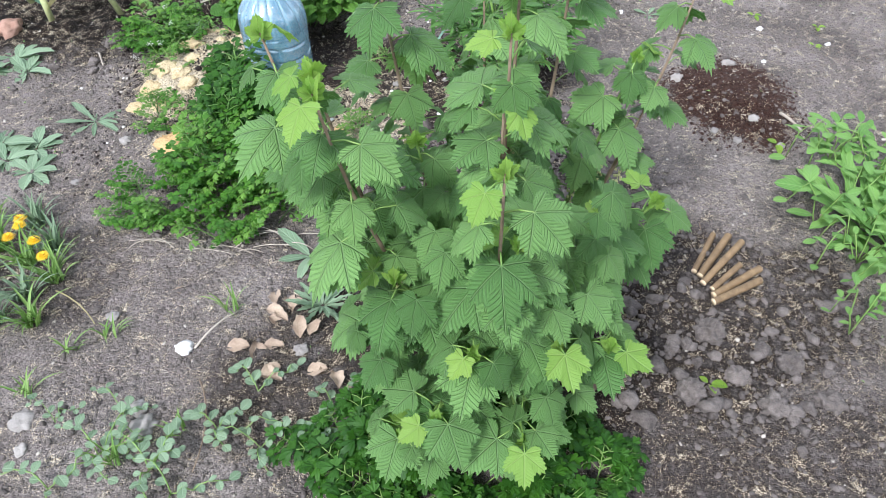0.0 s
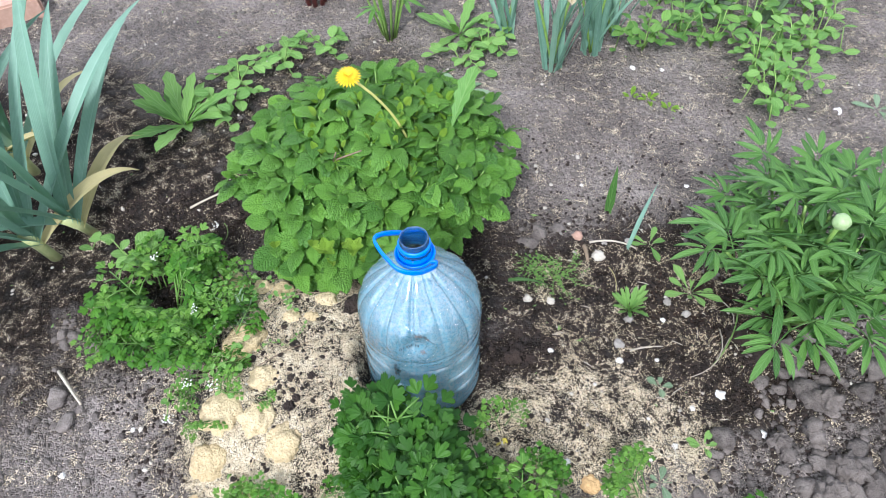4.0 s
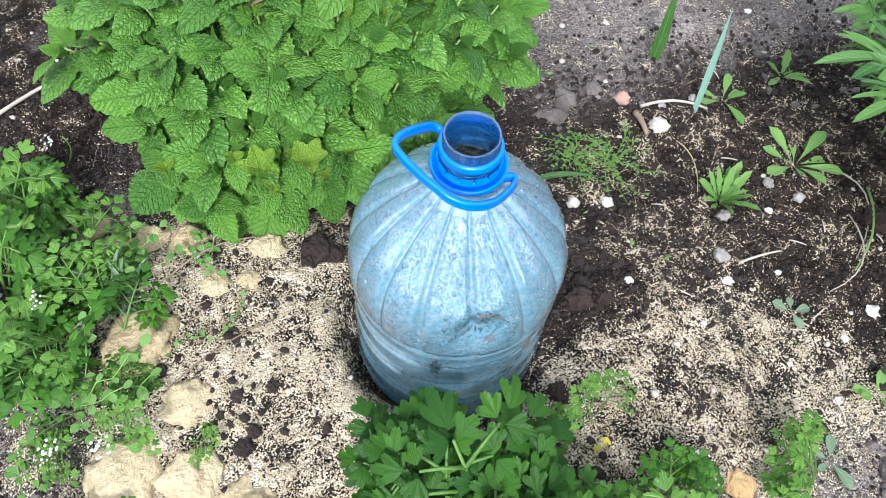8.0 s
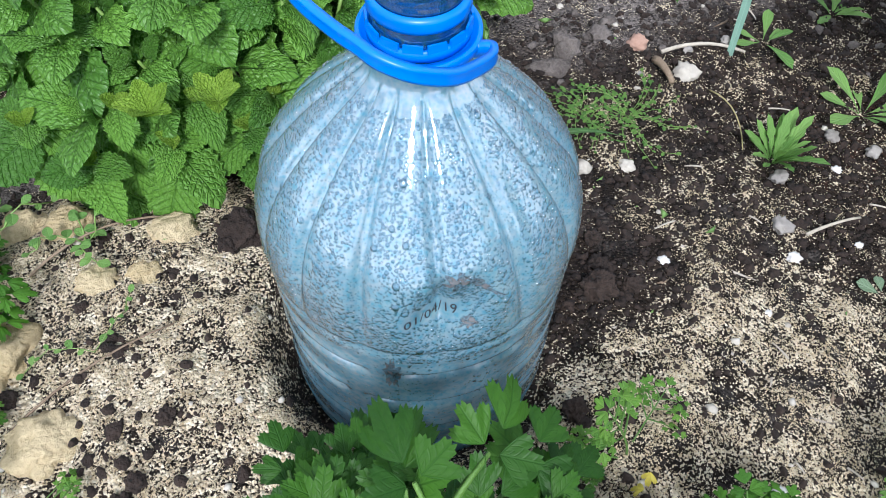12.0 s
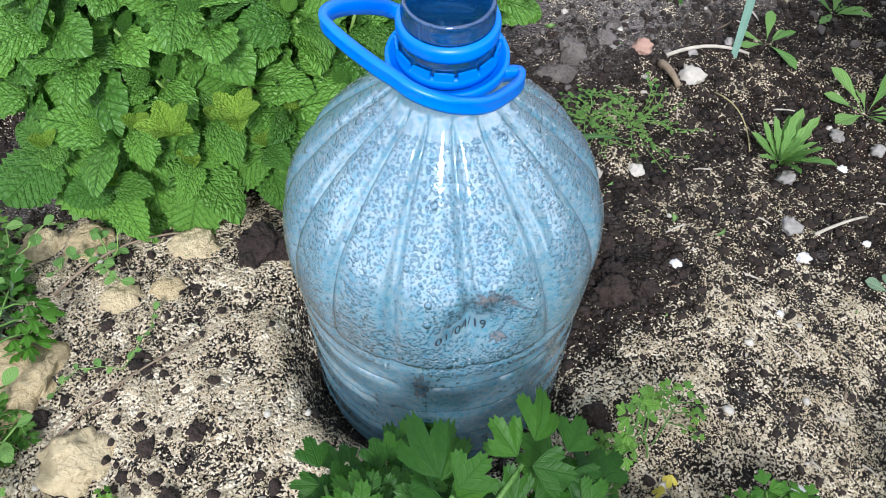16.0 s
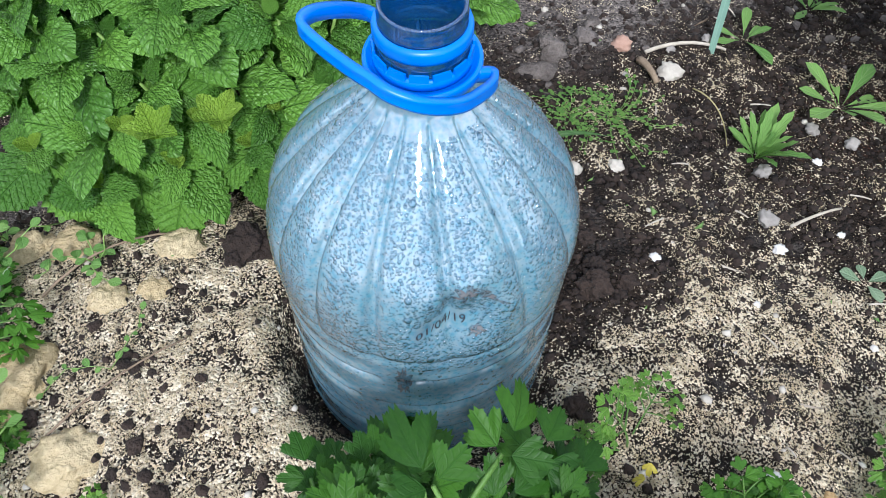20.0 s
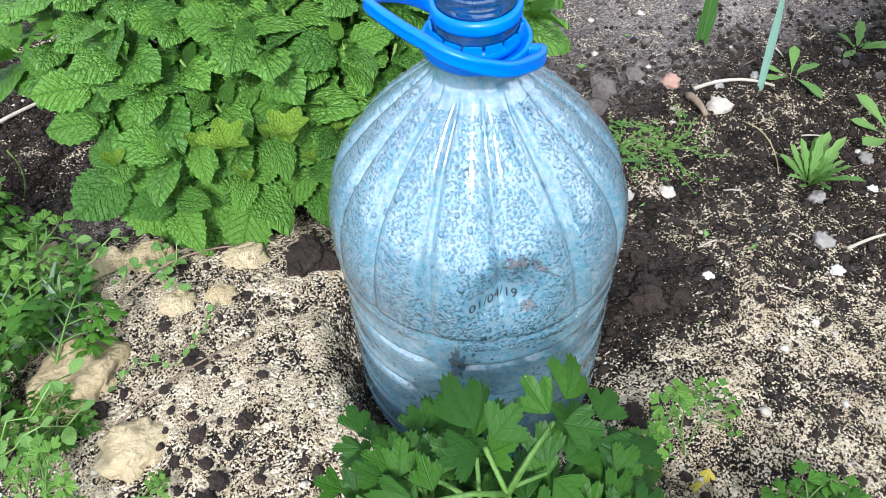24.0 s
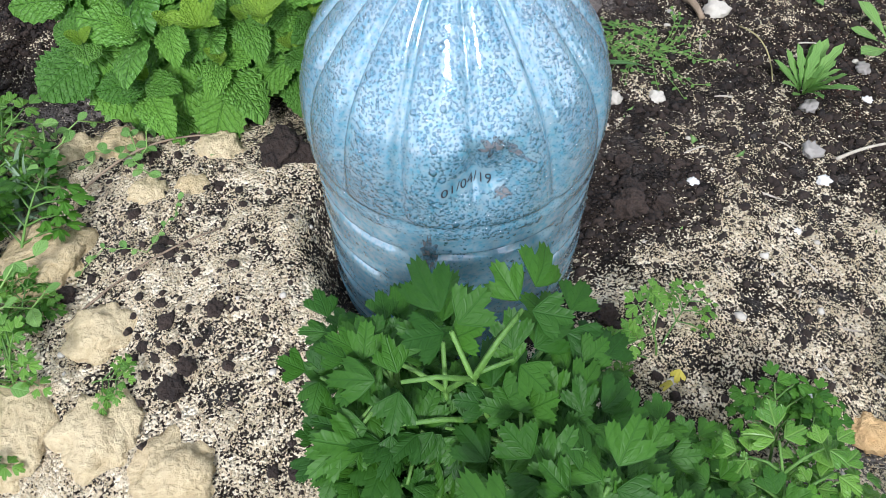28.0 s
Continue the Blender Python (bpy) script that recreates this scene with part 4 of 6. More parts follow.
def parsley(label, at, spots, group="parsley plants", kinds=parsley_kinds):
    """A clump of parsley; spots are (x, y, height, lean, way) of its leaves, from the base."""
    t = thing("parsley_plant", label, "parsley", at, group)
    for x, y, h, lean, way in spots:
        k = int(rng.integers(len(kinds)))
        m = Matrix.Translation((x, y, zat(at[0] + x, at[1] + y) - at[2] - 0.004)) @ Matrix.Rotation(way, 4, "Z") @ Matrix.Rotation(-lean, 4, "X") @ Matrix.Diagonal((h, h, h, 1))
        lf = part("leaf", kinds[k][0], t, m)
        part("stalk", kinds[k][1], lf)
    return t


def parsley_tips(label, at, tips, kinds):
    """Parsley sprigs given by where their tops stand: x, y, z and the way that they face."""
    t = thing("parsley_plant", label, "parsley", at, "parsley plants")
    for x, y, z, way in tips:
        k = int(rng.integers(len(kinds)))
        h = (z - zat(x, y)) / 0.92
        bx, by = x + 0.32 * h * math.sin(way), y - 0.32 * h * math.cos(way)
        m = Matrix.Translation((bx - at[0], by - at[1], zat(bx, by) - at[2] - 0.004)) @ Matrix.Rotation(way, 4, "Z") @ Matrix.Diagonal((h * 0.95, h, h, 1))
        lf = part("leaf", kinds[k][0], t, m)
        part("stalk", kinds[k][1], lf)
    return t


def clump_spots(count, rx, ry, h0, h1, spread=0.7):
    out = []
    for _ in range(count):
        r, a = rng.random() ** 0.65, u(0, 6.283)
        x, y = r * math.cos(a), r * math.sin(a)
        way = math.atan2(-x, y) + u(-1.8, 1.8)
        out.append((x * rx, y * ry, u(h0, h1) * (1.1 - 0.35 * r), 0.08 + 0.7 * spread * r + u(-0.15, 0.2), way))
    return out


def leafy(name, label, category, at, count, length, width, mat, tilt=(0.2, 0.7), bulge=0.62, wave=0.03, group="", rows=8, tooth=0.05, droop=0.4, head=None):
    """A rosette of leaves from one crown."""
    t = thing(name, label, category, at, group)
    key = (mat.name, round(width / length, 2), bulge)
    if key not in rosette_leaves:
        rosette_leaves[key] = [ovate(1.0, width / length, rows, tooth, f, droop * k, bulge, wave).mesh("leaf", mat) for f, k in ((0.3, 1.0), (0.2, 0.6), (0.4, 1.4))]
    for k in range(count):
        a = k * 2.399 + u(-0.3, 0.3)
        el = u(*tilt)
        d = (math.cos(a) * math.cos(el), math.sin(a) * math.cos(el), math.sin(el))
        part("leaf", rosette_leaves[key][k % 3], t, aim((0.003 * math.cos(a), 0.003 * math.sin(a), 0.001), d, (0, 0, 1), length * u(0.6, 1.1)))
    return t


def creeper(label, at, count, spread, size, mat, group="low weeds", name="weed", shape=(0.75, 0.55), lift=0.035):
    """A low weed: thin runners with paired leaves."""
    t = thing(name, label, "weed", at, group)
    key = (mat.name, shape)
    if key not in rosette_leaves:
        rosette_leaves[key] = [ovate(1.0, shape[0], 8, 0.05, f, d, shape[1]).mesh("leaf", mat) for f, d in ((0.25, 0.4), (0.1, 0.2))]
    for k in range(max(2, count // 7)):
        a = k * 2.399 + u(-0.4, 0.4)
        r = spread * u(0.5, 1.0)
        n = 7
        pts = []
        for i in range(n + 1):
            q = i / n
            x, y = r * q * math.cos(a + 0.5 * q), r * q * math.sin(a + 0.5 * q)
            pts.append(Vector((x, y, zat(at[0] + x, at[1] + y) - at[2] + lift * (0.15 + math.sin(q * 2.6)) * u(0.6, 1.2))))
        st = part("stem", tube(pts, [min(0.0014, size * 0.06)] * (n + 1), 4).mesh("stem", stem_mat), t)
        for i in range(1, n + 1):
            b = a + (1 if i % 2 else -1) * u(0.6, 1.3)
            part("leaf", rosette_leaves[key][i % 2], t, aim(pts[i], (math.cos(b), math.sin(b), u(0.0, 0.5)), (u(-0.3, 0.3), u(-0.3, 0.3), 1), size * u(0.6, 1.15)))
    return t


def grass_tuft(label, at, count, length, width=0.004, mat=None, group="grass tufts", splay=0.8, name="grass_tuft"):
    t = thing(name, label, "grass", at, group)
    for k in range(count):
        a, l = u(0, 6.283), length * u(0.5, 1.1)
        o = splay * u(0.3, 1.0)
        x0, y0 = 0.012 * math.cos(a * 3), 0.012 * math.sin(a * 3)
        tip = (x0 + l * o * math.cos(a), y0 + l * o * math.sin(a), l * (1.05 - 0.7 * o))
        part("blade", strap(bend((x0, y0, -0.003), tip, (0, 0, l * 0.16), 6), width * u(0.7, 1.2), 0.4, 0.3).mesh("blade", mat or grass_mat), t)
    return t


petal_v = Shape()
for ring, n, el, l in ((0, 22, 0.12, 1.0), (1, 18, 0.5, 0.8), (2, 12, 0.95, 0.55)):
    for k in range(n):
        a = 2 * math.pi * (k + 0.5 * ring) / n
        petal_v.join(ovate(l, 0.17, 4, 0.0, 0.2, 0.25, 0.7), aim((0, 0, 0.05 * ring), (math.cos(a) * math.cos(el), math.sin(a) * math.cos(el), math.sin(el))))
flower_head = petal_v.mesh("dandelion_head", petal_mat)


def rock(name, label, category, x, y, size, mat, seed, flat=0.7, group="", rough=0.5, base=ICO3):
    t = thing(name, label, category, (x, y, zat(x, y) + size * flat * 0.35), group, data=(clod(size, seed, rough, flat) if name == "soil_clod" else lump(size, seed, rough, flat, base)).mesh(name, mat))
    t.rotation_euler = (u(-0.2, 0.2), u(-0.2, 0.2), u(0, 6.28))
    return t


def twig(name, label, x0, y0, x1, y1, r, mat, sag=(0, 0, 0.004), lift=0.002, ends=None):
    mid = ((x0 + x1) / 2, (y0 + y1) / 2)
    a = Vector((x0, y0, zat(x0, y0) + r + lift))
    b = Vector((x1, y1, zat(x1, y1) + r + lift))
    return thing(name, label, "twig", (0, 0, 0), "twigs and sticks", data=tube(bend(a, b, sag, 7), [r * (1 - 0.05 * k) for k in range(8)], 7).mesh(name, mat))

# ---- lemon balm behind the bottle ----
balm = thing("lemon_balm_bush", "low dense lemon balm bush with crinkled bright green leaves", "bush", (-0.005, 0.36, zat(0, 0.36)))
rest, stems, made = Shape(), Shape(), 0
loose_leaf = [ovate(1.0, w, 12, 0.07, f, d, 0.42, 0.03, 0.16) for w, f, d in ((0.78, 0.12, 0.35), (0.7, 0.25, 0.6), (0.8, 0.2, 0.5))]
for k in range(135):
    q = math.sqrt((k + 0.5) / 135)
    a = k * 2.399
    cx, cy = 0.235 * q * math.cos(a), 0.215 * q * math.sin(a)
    top = Vector((cx * u(0.95, 1.08), cy * u(0.95, 1.08), 0.05 + 0.165 * math.sqrt(max(0.0, 1 - q * q * 0.93)) + u(-0.02, 0.02)))
    root = Vector((cx * 0.45, cy * 0.45, 0.0))
    stems.join(tube(bend(root, top, (cx * 0.1, cy * 0.1, 0.01), 4), [0.0022, 0.002, 0.0018, 0.0015, 0.0012], 4), Matrix.Identity(4))
    out_d = Vector((cx, cy, 0.09)).normalized()
    front = cy < 0.09
    turn = u(0, 6.28)
    for tier, (n, size, el, down) in enumerate(((2, 0.018, 0.9, 0.0), (4, 0.036, 0.3, 0.006), (2, 0.047, -0.05, 0.024), (2, 0.044, -0.3, 0.045))):
        for j in range(n):
            b = turn + j * 2 * math.pi / n + tier * 1.57 + u(-0.3, 0.3)
            d = Vector((math.cos(b) * math.cos(el), math.sin(b) * math.cos(el), math.sin(el) + u(-0.15, 0.25))) + out_d * 0.2
            p = top - (top - root).normalized() * down + Vector((math.cos(b), math.sin(b), 0)) * 0.005
            m = aim(p, d, out_d * 0.5 + Vector((u(-0.8, 0.8), u(-0.8, 0.8), 1.0)), size * u(0.75, 1.25))
            if tier == 3 and not front:
                continue
            if front and tier < 3 and made < 330:
                lf = part("leaf", (balm_young if tier == 0 else balm_leaves)[int(rng.integers(2 if tier == 0 else 4))], balm, m)
                made += 1
            else:
                rest.join(loose_leaf[int(rng.integers(3))], m)
# low side shoots that droop over the edge of the sawdust
for cx, cy, zz in ((-0.195, 0.205, 0.11), (-0.165, 0.165, 0.095), (-0.135, 0.185, 0.12), (-0.11, 0.155, 0.1), (-0.085, 0.17, 0.12), (-0.06, 0.15, 0.1), (-0.035, 0.16, 0.11), (-0.01, 0.165, 0.1)):
    top = Vector((cx + 0.005, cy - 0.36, zz))
    turn = u(0, 6.28)
    for tier, (n, size, el, down) in enumerate(((2, 0.016, 1.0, 0.0), (2, 0.03, 0.4, 0.004), (2, 0.042, 0.0, 0.014), (2, 0.046, -0.5, 0.03))):
        for j in range(n):
            b = turn + j * math.pi + tier * 1.57 + u(-0.3, 0.3)
            d = Vector((math.cos(b) * math.cos(el), math.sin(b) * math.cos(el) - 0.25, math.sin(el) - 0.12))
            part("leaf", balm_young[j] if tier == 0 else balm_leaves[int(rng.integers(4))], balm, aim(top - Vector((0, -0.3 * down, down)), d, (u(-0.5, 0.5), -0.5, 1.0), size * u(0.8, 1.15)))
tagged(part("foliage", rest.mesh("balm_foliage", balm_mat), balm), kind="stuff")
tagged(part("stem", stems.mesh("balm_stems", stem_mat), balm), kind="stuff")
for tip in ((-0.117, 0.155), (-0.0745, 0.147)):
    for j in range(5):
        b = j * 1.257 + tip[0] * 40
        part("young_leaf", balm_young[j % 2], balm, aim((tip[0] + 0.005, tip[1] - 0.36, 0.132), (math.cos(b), math.sin(b), 0.75), (math.cos(b) * 0.5, math.sin(b) * 0.5, 1), 0.023), "yellow-green young leaf")

dandelion = thing("dandelion", "single yellow dandelion on a long pale stalk above the balm leaves", "flower", (0.02, 0.33, 0.2))
part("stalk", tube(bend((0.03, -0.02, -0.02), (-0.057, -0.05, 0.166), (0.012, 0, 0.006), 8), 0.0022, 6).mesh("stalk", yellow_stem_mat), dandelion)
part("flower_head", flower_head, dandelion, aim((-0.057, -0.05, 0.166), (1, 0.3, 0.1), (-0.1, -0.25, 1), 0.02), "yellow flower head")
part("leaf", ovate(0.11, 0.03, 10, 0.2, 0.3, 0.2, 0.65).mesh("dandelion_leaf", weed_mat), dandelion, aim((0.1, -0.01, 0.0), (0.35, 0.35, 0.6), (-0.5, -0.4, 0.7)))

# ---- parsley ----
spots = []
for _ in range(230):
    r, a = math.sqrt(rng.random()), u(0, 6.283)
    x, y = 0.23 * r * math.cos(a), 0.22 * r * math.sin(a)
    if (y > 0.1 and abs(x - 0.02) > 0.12) or (y > -0.04 and x < -0.1) or (y > 0.02 and x < -0.06) or y > 0.17 or value_noise(np.array(x * 28 + 9), np.array(y * 28)) < 0.3:
        continue
    spots.append((x, y, u(0.1, 0.15) * (1.1 - 0.3 * r) * (0.8 if x < -0.05 else 1.0), 0.1 + 0.4 * r + u(-0.1, 0.15), math.atan2(-x, y) + u(-1.6, 1.6)))
parsley("dense bright green flat-leaf parsley in front of the bottle", (-0.05, -0.42, zat(-0.05, -0.42)), spots)
TIPS = [(-0.052, -0.124, 0.226, 0.1), (-0.118, -0.126, 0.2, 0.9), (-0.1, -0.155, 0.172, 0.6), (-0.03, -0.17, 0.176, -0.4), (-0.022, -0.213, 0.182, -0.9), (-0.068, -0.214, 0.18, 0.3), (-0.063, -0.16, 0.16, 0.2),
        (-0.047, -0.15, 0.172, -0.1), (-0.112, -0.15, 0.165, 1.3), (-0.107, -0.175, 0.145, 1.0), (-0.04, -0.16, 0.176, -0.3), (-0.08, -0.115, 0.125, 0.5), (0.012, -0.205, 0.14, -1.0), (-0.003, -0.185, 0.15, -0.8),
        (0.04, -0.23, 0.12, -1.3), (0.055, -0.215, 0.095, -1.2), (-0.05, -0.24, 0.18, 0.1), (-0.09, -0.25, 0.17, 0.8), (-0.012, -0.25, 0.165, -1.4), (0.02, -0.27, 0.15, -1.6), (-0.13, -0.19, 0.12, 1.6), (-0.135, -0.15, 0.09, 1.4)]
# fuller growth between the tall sprigs
TIPS += [(x + u(-0.022, 0.022), y + u(-0.025, 0.005), z * u(0.72, 0.95), way + u(-0.9, 0.9)) for x, y, z, way in TIPS[1:] if x < 0 for _ in range(2)]
TIPS += [(-0.05, -0.132, 0.205, -0.5), (-0.112, -0.121, 0.195, 0.8)]
parsley_tips("tall parsley sprigs rising in front of the bottle", (-0.05, -0.2, zat(-0.05, -0.2)), TIPS, tall_kinds)
parsley("small parsley seedling with a yellowed leaf in the sawdust", (0.085, -0.14, zat(0.085, -0.14)), [(0, 0, 0.07, 0.1, 0.5), (0.005, 0.004, 0.055, 0.6, -1.2), (-0.004, 0, 0.05, 0.7, 1.3)], kinds=parsley_kinds[5:])
parsley("young parsley clump at the edge of the sawdust", (0.1, -0.23, zat(0.1, -0.23)), clump_spots(6, 0.045, 0.035, 0.05, 0.09))
parsley("straggling parsley clump beside the dug soil", (0.3, -0.37, zat(0.3, -0.37)), clump_spots(14, 0.11, 0.06, 0.08, 0.12, 0.9))
parsley("small upright parsley sprig", (0.26, -0.27, zat(0.26, -0.27)), clump_spots(4, 0.01, 0.01, 0.09, 0.12, 0.4), kinds=parsley_kinds[5:])
parsley("bushy parsley clump beside the sawdust", (-0.385, 0.2, zat(-0.385, 0.2)), clump_spots(34, 0.085, 0.1, 0.1, 0.15, 0.7))
parsley("low parsley leaves spilling over the sawdust", (-0.31, 0.1, zat(-0.31, 0.1)), clump_spots(16, 0.045, 0.09, 0.06, 0.1, 1.0))
parsley("light green parsley among the sawdust lumps", (-0.25, -0.22, zat(-0.25, -0.22)), clump_spots(14, 0.07, 0.07, 0.07, 0.1, 0.9), kinds=parsley_kinds[4:])
parsley("low sparse parsley leaves by the sawdust lumps", (-0.3, -0.02, zat(-0.3, -0.02)), clump_spots(9, 0.05, 0.05, 0.04, 0.07, 1.0), kinds=parsley_kinds[4:])
parsley("dense dark green parsley bed under the currant", (0.52, -1.16, zat(0.52, -1.16)), clump_spots(105, 0.25, 0.12, 0.08, 0.13, 0.7), kinds=small_kinds)

# ---- currant bush ----
CX, CY = 0.57, -0.86
bush = thing("currant_bush", "leafy currant bush with lobed green leaves and yellow-green shoot tips", "bush", (CX, CY, zat(CX, CY)))
SHOOTS = [(0.41, -0.84, 0.72), (0.6, -0.86, 0.72), (0.31, -1.03, 0.68), (0.55, -0.65, 0.6), (0.38, -1.1, 0.67), (0.58, -1.22, 0.64), (0.58, -1.06, 0.62), (0.86, -0.72, 0.6), (0.68, -0.72, 0.66),
          (0.7, -1.05, 0.42), (0.8, -0.95, 0.38), (0.45, -1.13, 0.4), (0.55, -1.2, 0.34), (0.66, -1.15, 0.3), (0.33, -0.95, 0.42), (0.78, -0.76, 0.5), (0.47, -0.98, 0.5), (0.6, -1.17, 0.5), (0.5, -1.22, 0.22), (0.62, -1.22, 0.18), (0.74, -1.1, 0.24), (0.4, -1.08, 0.25), (0.45, -1.22, 0.17), (0.585, -1.06, 0.7), (0.39, -1.15, 0.68)]
racemes = Shape()
for k in range(16):
    a, q = k * 2.4, k / 16
    racemes.join(lump(0.0028, k, 0.3, 1.0, ICO1), Matrix.Translation((0.006 * math.cos(a), 0.006 * math.sin(a), -0.045 * q)))
racemes.join(tube([(0, 0, 0), (0, 0, -0.048)], 0.0008, 4), Matrix.Identity(4))
raceme = racemes.mesh("blossom_string", raceme_mat)
for n, tip in enumerate(SHOOTS):
    tip = Vector(tip) - Vector((CX, CY, 0))
    root = Vector((tip.x * 0.12, tip.y * 0.12, 0))
    low = 8 < n < 23
    path = bend(root, tip, (tip.x * 0.12, tip.y * 0.12, 0.05 if low else -0.01), 10)
    shoot = part("branch", tube(path, [0.0055 - 0.0004 * i for i in range(11)], 6).mesh("branch", bark_mat if not low else stem_mat), bush)
    leaves = 19 if not low else 16
    for j in range(leaves):
        q = 0.3 + 0.7 * (j + 0.5) / leaves
        f = q * 10
        i = min(9, int(f))
        p = path[i].lerp(path[i + 1], f - i)
        a = j * 2.399 + n
        stalk = u(0.03, 0.06) * (1.15 - 0.5 * q)
        d = Vector((math.cos(a), math.sin(a), u(0.1, 0.6))).normalized()
        end = p + d * stalk
        size = u(0.034, 0.058) * (1.0 if q < 0.93 else 0.8) * (1.12 if q > 0.55 else 0.85)
        young = q > 0.955
        lf = part("leaf", currant_young[j % 2] if young else currant_leaves[int(rng.integers(4))], bush, aim(end, Vector((d.x, d.y, u(-0.75, 0.05))), (d.x * 0.3 + u(-0.3, 0.3), d.y * 0.3 - 0.25, 1), size))
        part("leaf_stalk", tube([p, p.lerp(end, 0.5) + Vector((0, 0, 0.004)), end], 0.0011, 4).mesh("leaf_stalk", stem_mat), bush)
    for j in range(4):
        a = j * 1.57 + n
        part("young_leaf", currant_young[j % 2], bush, aim(tip + Vector((0, 0, -0.004)), (math.cos(a) * 0.35, math.sin(a) * 0.35, 1.0), (math.cos(a), math.sin(a), 0.4), u(0.014, 0.026)), "yellow-green leaf at the shoot tip")
    if not low or n in (15, 16):
        for j in range(4):
            p = path[3 + j]
            part("blossom_string", raceme, bush, Matrix.Translation(p + Vector((u(-0.02, 0.02), u(-0.02, 0.02), 0))))
for n in range(200):
    a, q = u(0, 6.283), math.sqrt(rng.random())
    zz = u(0.08, 0.5)
    p = Vector((0.21 * q * math.cos(a) - 0.02, 0.26 * q * math.sin(a) - 0.1, zz))
    d = Vector((math.cos(a), math.sin(a), u(-0.7, -0.1)))
    part("leaf", currant_leaves[n % 4], bush, aim(p, d, (d.x * 0.4, d.y * 0.4 - 0.2, 1), u(0.035, 0.05)))

# ---- peony ----
PX, PY = 0.6, -0.03
peony = thing("peony_plant", "bushy peony with narrow green leaflets and one round bud", "plant", (PX, PY, zat(PX, PY)))
leaflet = [ovate(1.0, 0.21, 7, 0.0, 0.45, d, 0.5) for d in (0.3, 0.5, 0.15)]
compound = []
for v in range(4):
    s = Shape()
    s.join(tube(bend((0, 0, 0), (0, 0.5, 0.1), (0, 0, 0.04), 4), [0.014, 0.012, 0.01, 0.008, 0.006], 5), Matrix.Identity(4))
    for base, d, size in (((0, 0.5, 0.1), (0, 1, 0.0), 0.62), ((0, 0.5, 0.1), (0.55, 0.8, 0), 0.5), ((0, 0.5, 0.1), (-0.55, 0.8, 0), 0.5), ((0, 0.36, 0.1), (0.95, 0.45, 0), 0.56), ((0, 0.36, 0.1), (0.75, 0.9, 0.1), 0.5),
                          ((0, 0.36, 0.1), (1.0, 0.0, 0), 0.4), ((0, 0.36, 0.1), (-0.95, 0.45, 0), 0.56), ((0, 0.36, 0.1), (-0.75, 0.9, 0.1), 0.5), ((0, 0.36, 0.1), (-1, 0.0, 0), 0.4)):
        q = Vector(d) + Vector((u(-0.12, 0.12), u(-0.12, 0.12), u(-0.25, 0.15)))
        s.join(leaflet[int(rng.integers(3))], aim(Vector(base) + q.normalized() * 0.05, q, (0, -0.2, 1), size * u(0.9, 1.1)))
    compound.append(s.mesh("peony_leaf", peony_mat))
for k in range(22):
    a, q = k * 2.399, math.sqrt((k + 0.5) / 22)
    lean = Vector((0.17 * q * math.cos(a), 0.16 * q * math.sin(a), 0.24 - 0.08 * q + u(-0.02, 0.02)))
    path = bend((lean.x * 0.2, lean.y * 0.2, 0), lean, (0, 0, 0.01), 6)
    part("stem", tube(path, [0.004 - 0.0003 * i for i in range(7)], 6).mesh("stem", stem_mat), peony)
    for j in range(5):
        b = a + j * 2.399 + u(-0.4, 0.4)
        p = path[6 if j < 2 else 5 if j < 4 else 4]
        part("leaf", compound[int(rng.integers(4))], peony, aim(p, (math.cos(b), math.sin(b), u(0.0, 0.7)), (0, 0, 1), u(0.075, 0.1)))
part("bud", lump(0.0115, 3, 0.12, 1.0, ICO3).mesh("bud", bud_mat), peony, Matrix.Translation((0.556 - PX, -0.079 - PY, 0.285)), "round pale green flower bud")
part("bud_stalk", tube([(-0.03, -0.03, 0.2), (0.556 - PX, -0.079 - PY, 0.28)], 0.003, 6).mesh("bud_stalk", stem_mat), peony)


# ---- leeks ----
def leek(at, leaves, height_, label):
    t = thing("leek", label, "vegetable", (*at, zat(*at)), "leeks in a row")
    lean = Vector((u(-0.04, 0.04), u(-0.04, 0.0), 0.085))
    part("shank", tube([(0, 0, -0.01), lean * 0.5, lean], [0.0095, 0.0095, 0.0105], 10).mesh("shank", white_stalk_mat), t, label="pale yellow-white shank")
    for k in range(leaves):
        a = (k % 2) * math.pi + 0.5 + u(-0.5, 0.5) + k * 0.12
        el = 0.45 + 0.95 * k / leaves
        l = height_ * u(0.8, 1.15) * (0.55 if k == 0 else 1.0)
        start = lean * (0.45 + 0.5 * k / leaves)
        d = Vector((math.cos(a) * math.cos(el), math.sin(a) * math.cos(el), math.sin(el)))
        tip = start + d * l
        pts = bend(start, tip, Vector((0, 0, 0.1 * l)) + d * 0.02, 10)
        if k < 2:
            pts = [p + Vector((0, 0, -0.25 * l * (i / 10) ** 2)) for i, p in enumerate(pts)]
        for p in pts:
            p.z = max(p.z, 0.006)
        part("leaf", strap(pts, u(0.024, 0.034), 0.5, 0.25, u(-0.5, 0.5)).mesh("leek_leaf", leek_mat if k else straw_leaf_mat), t)
    return t


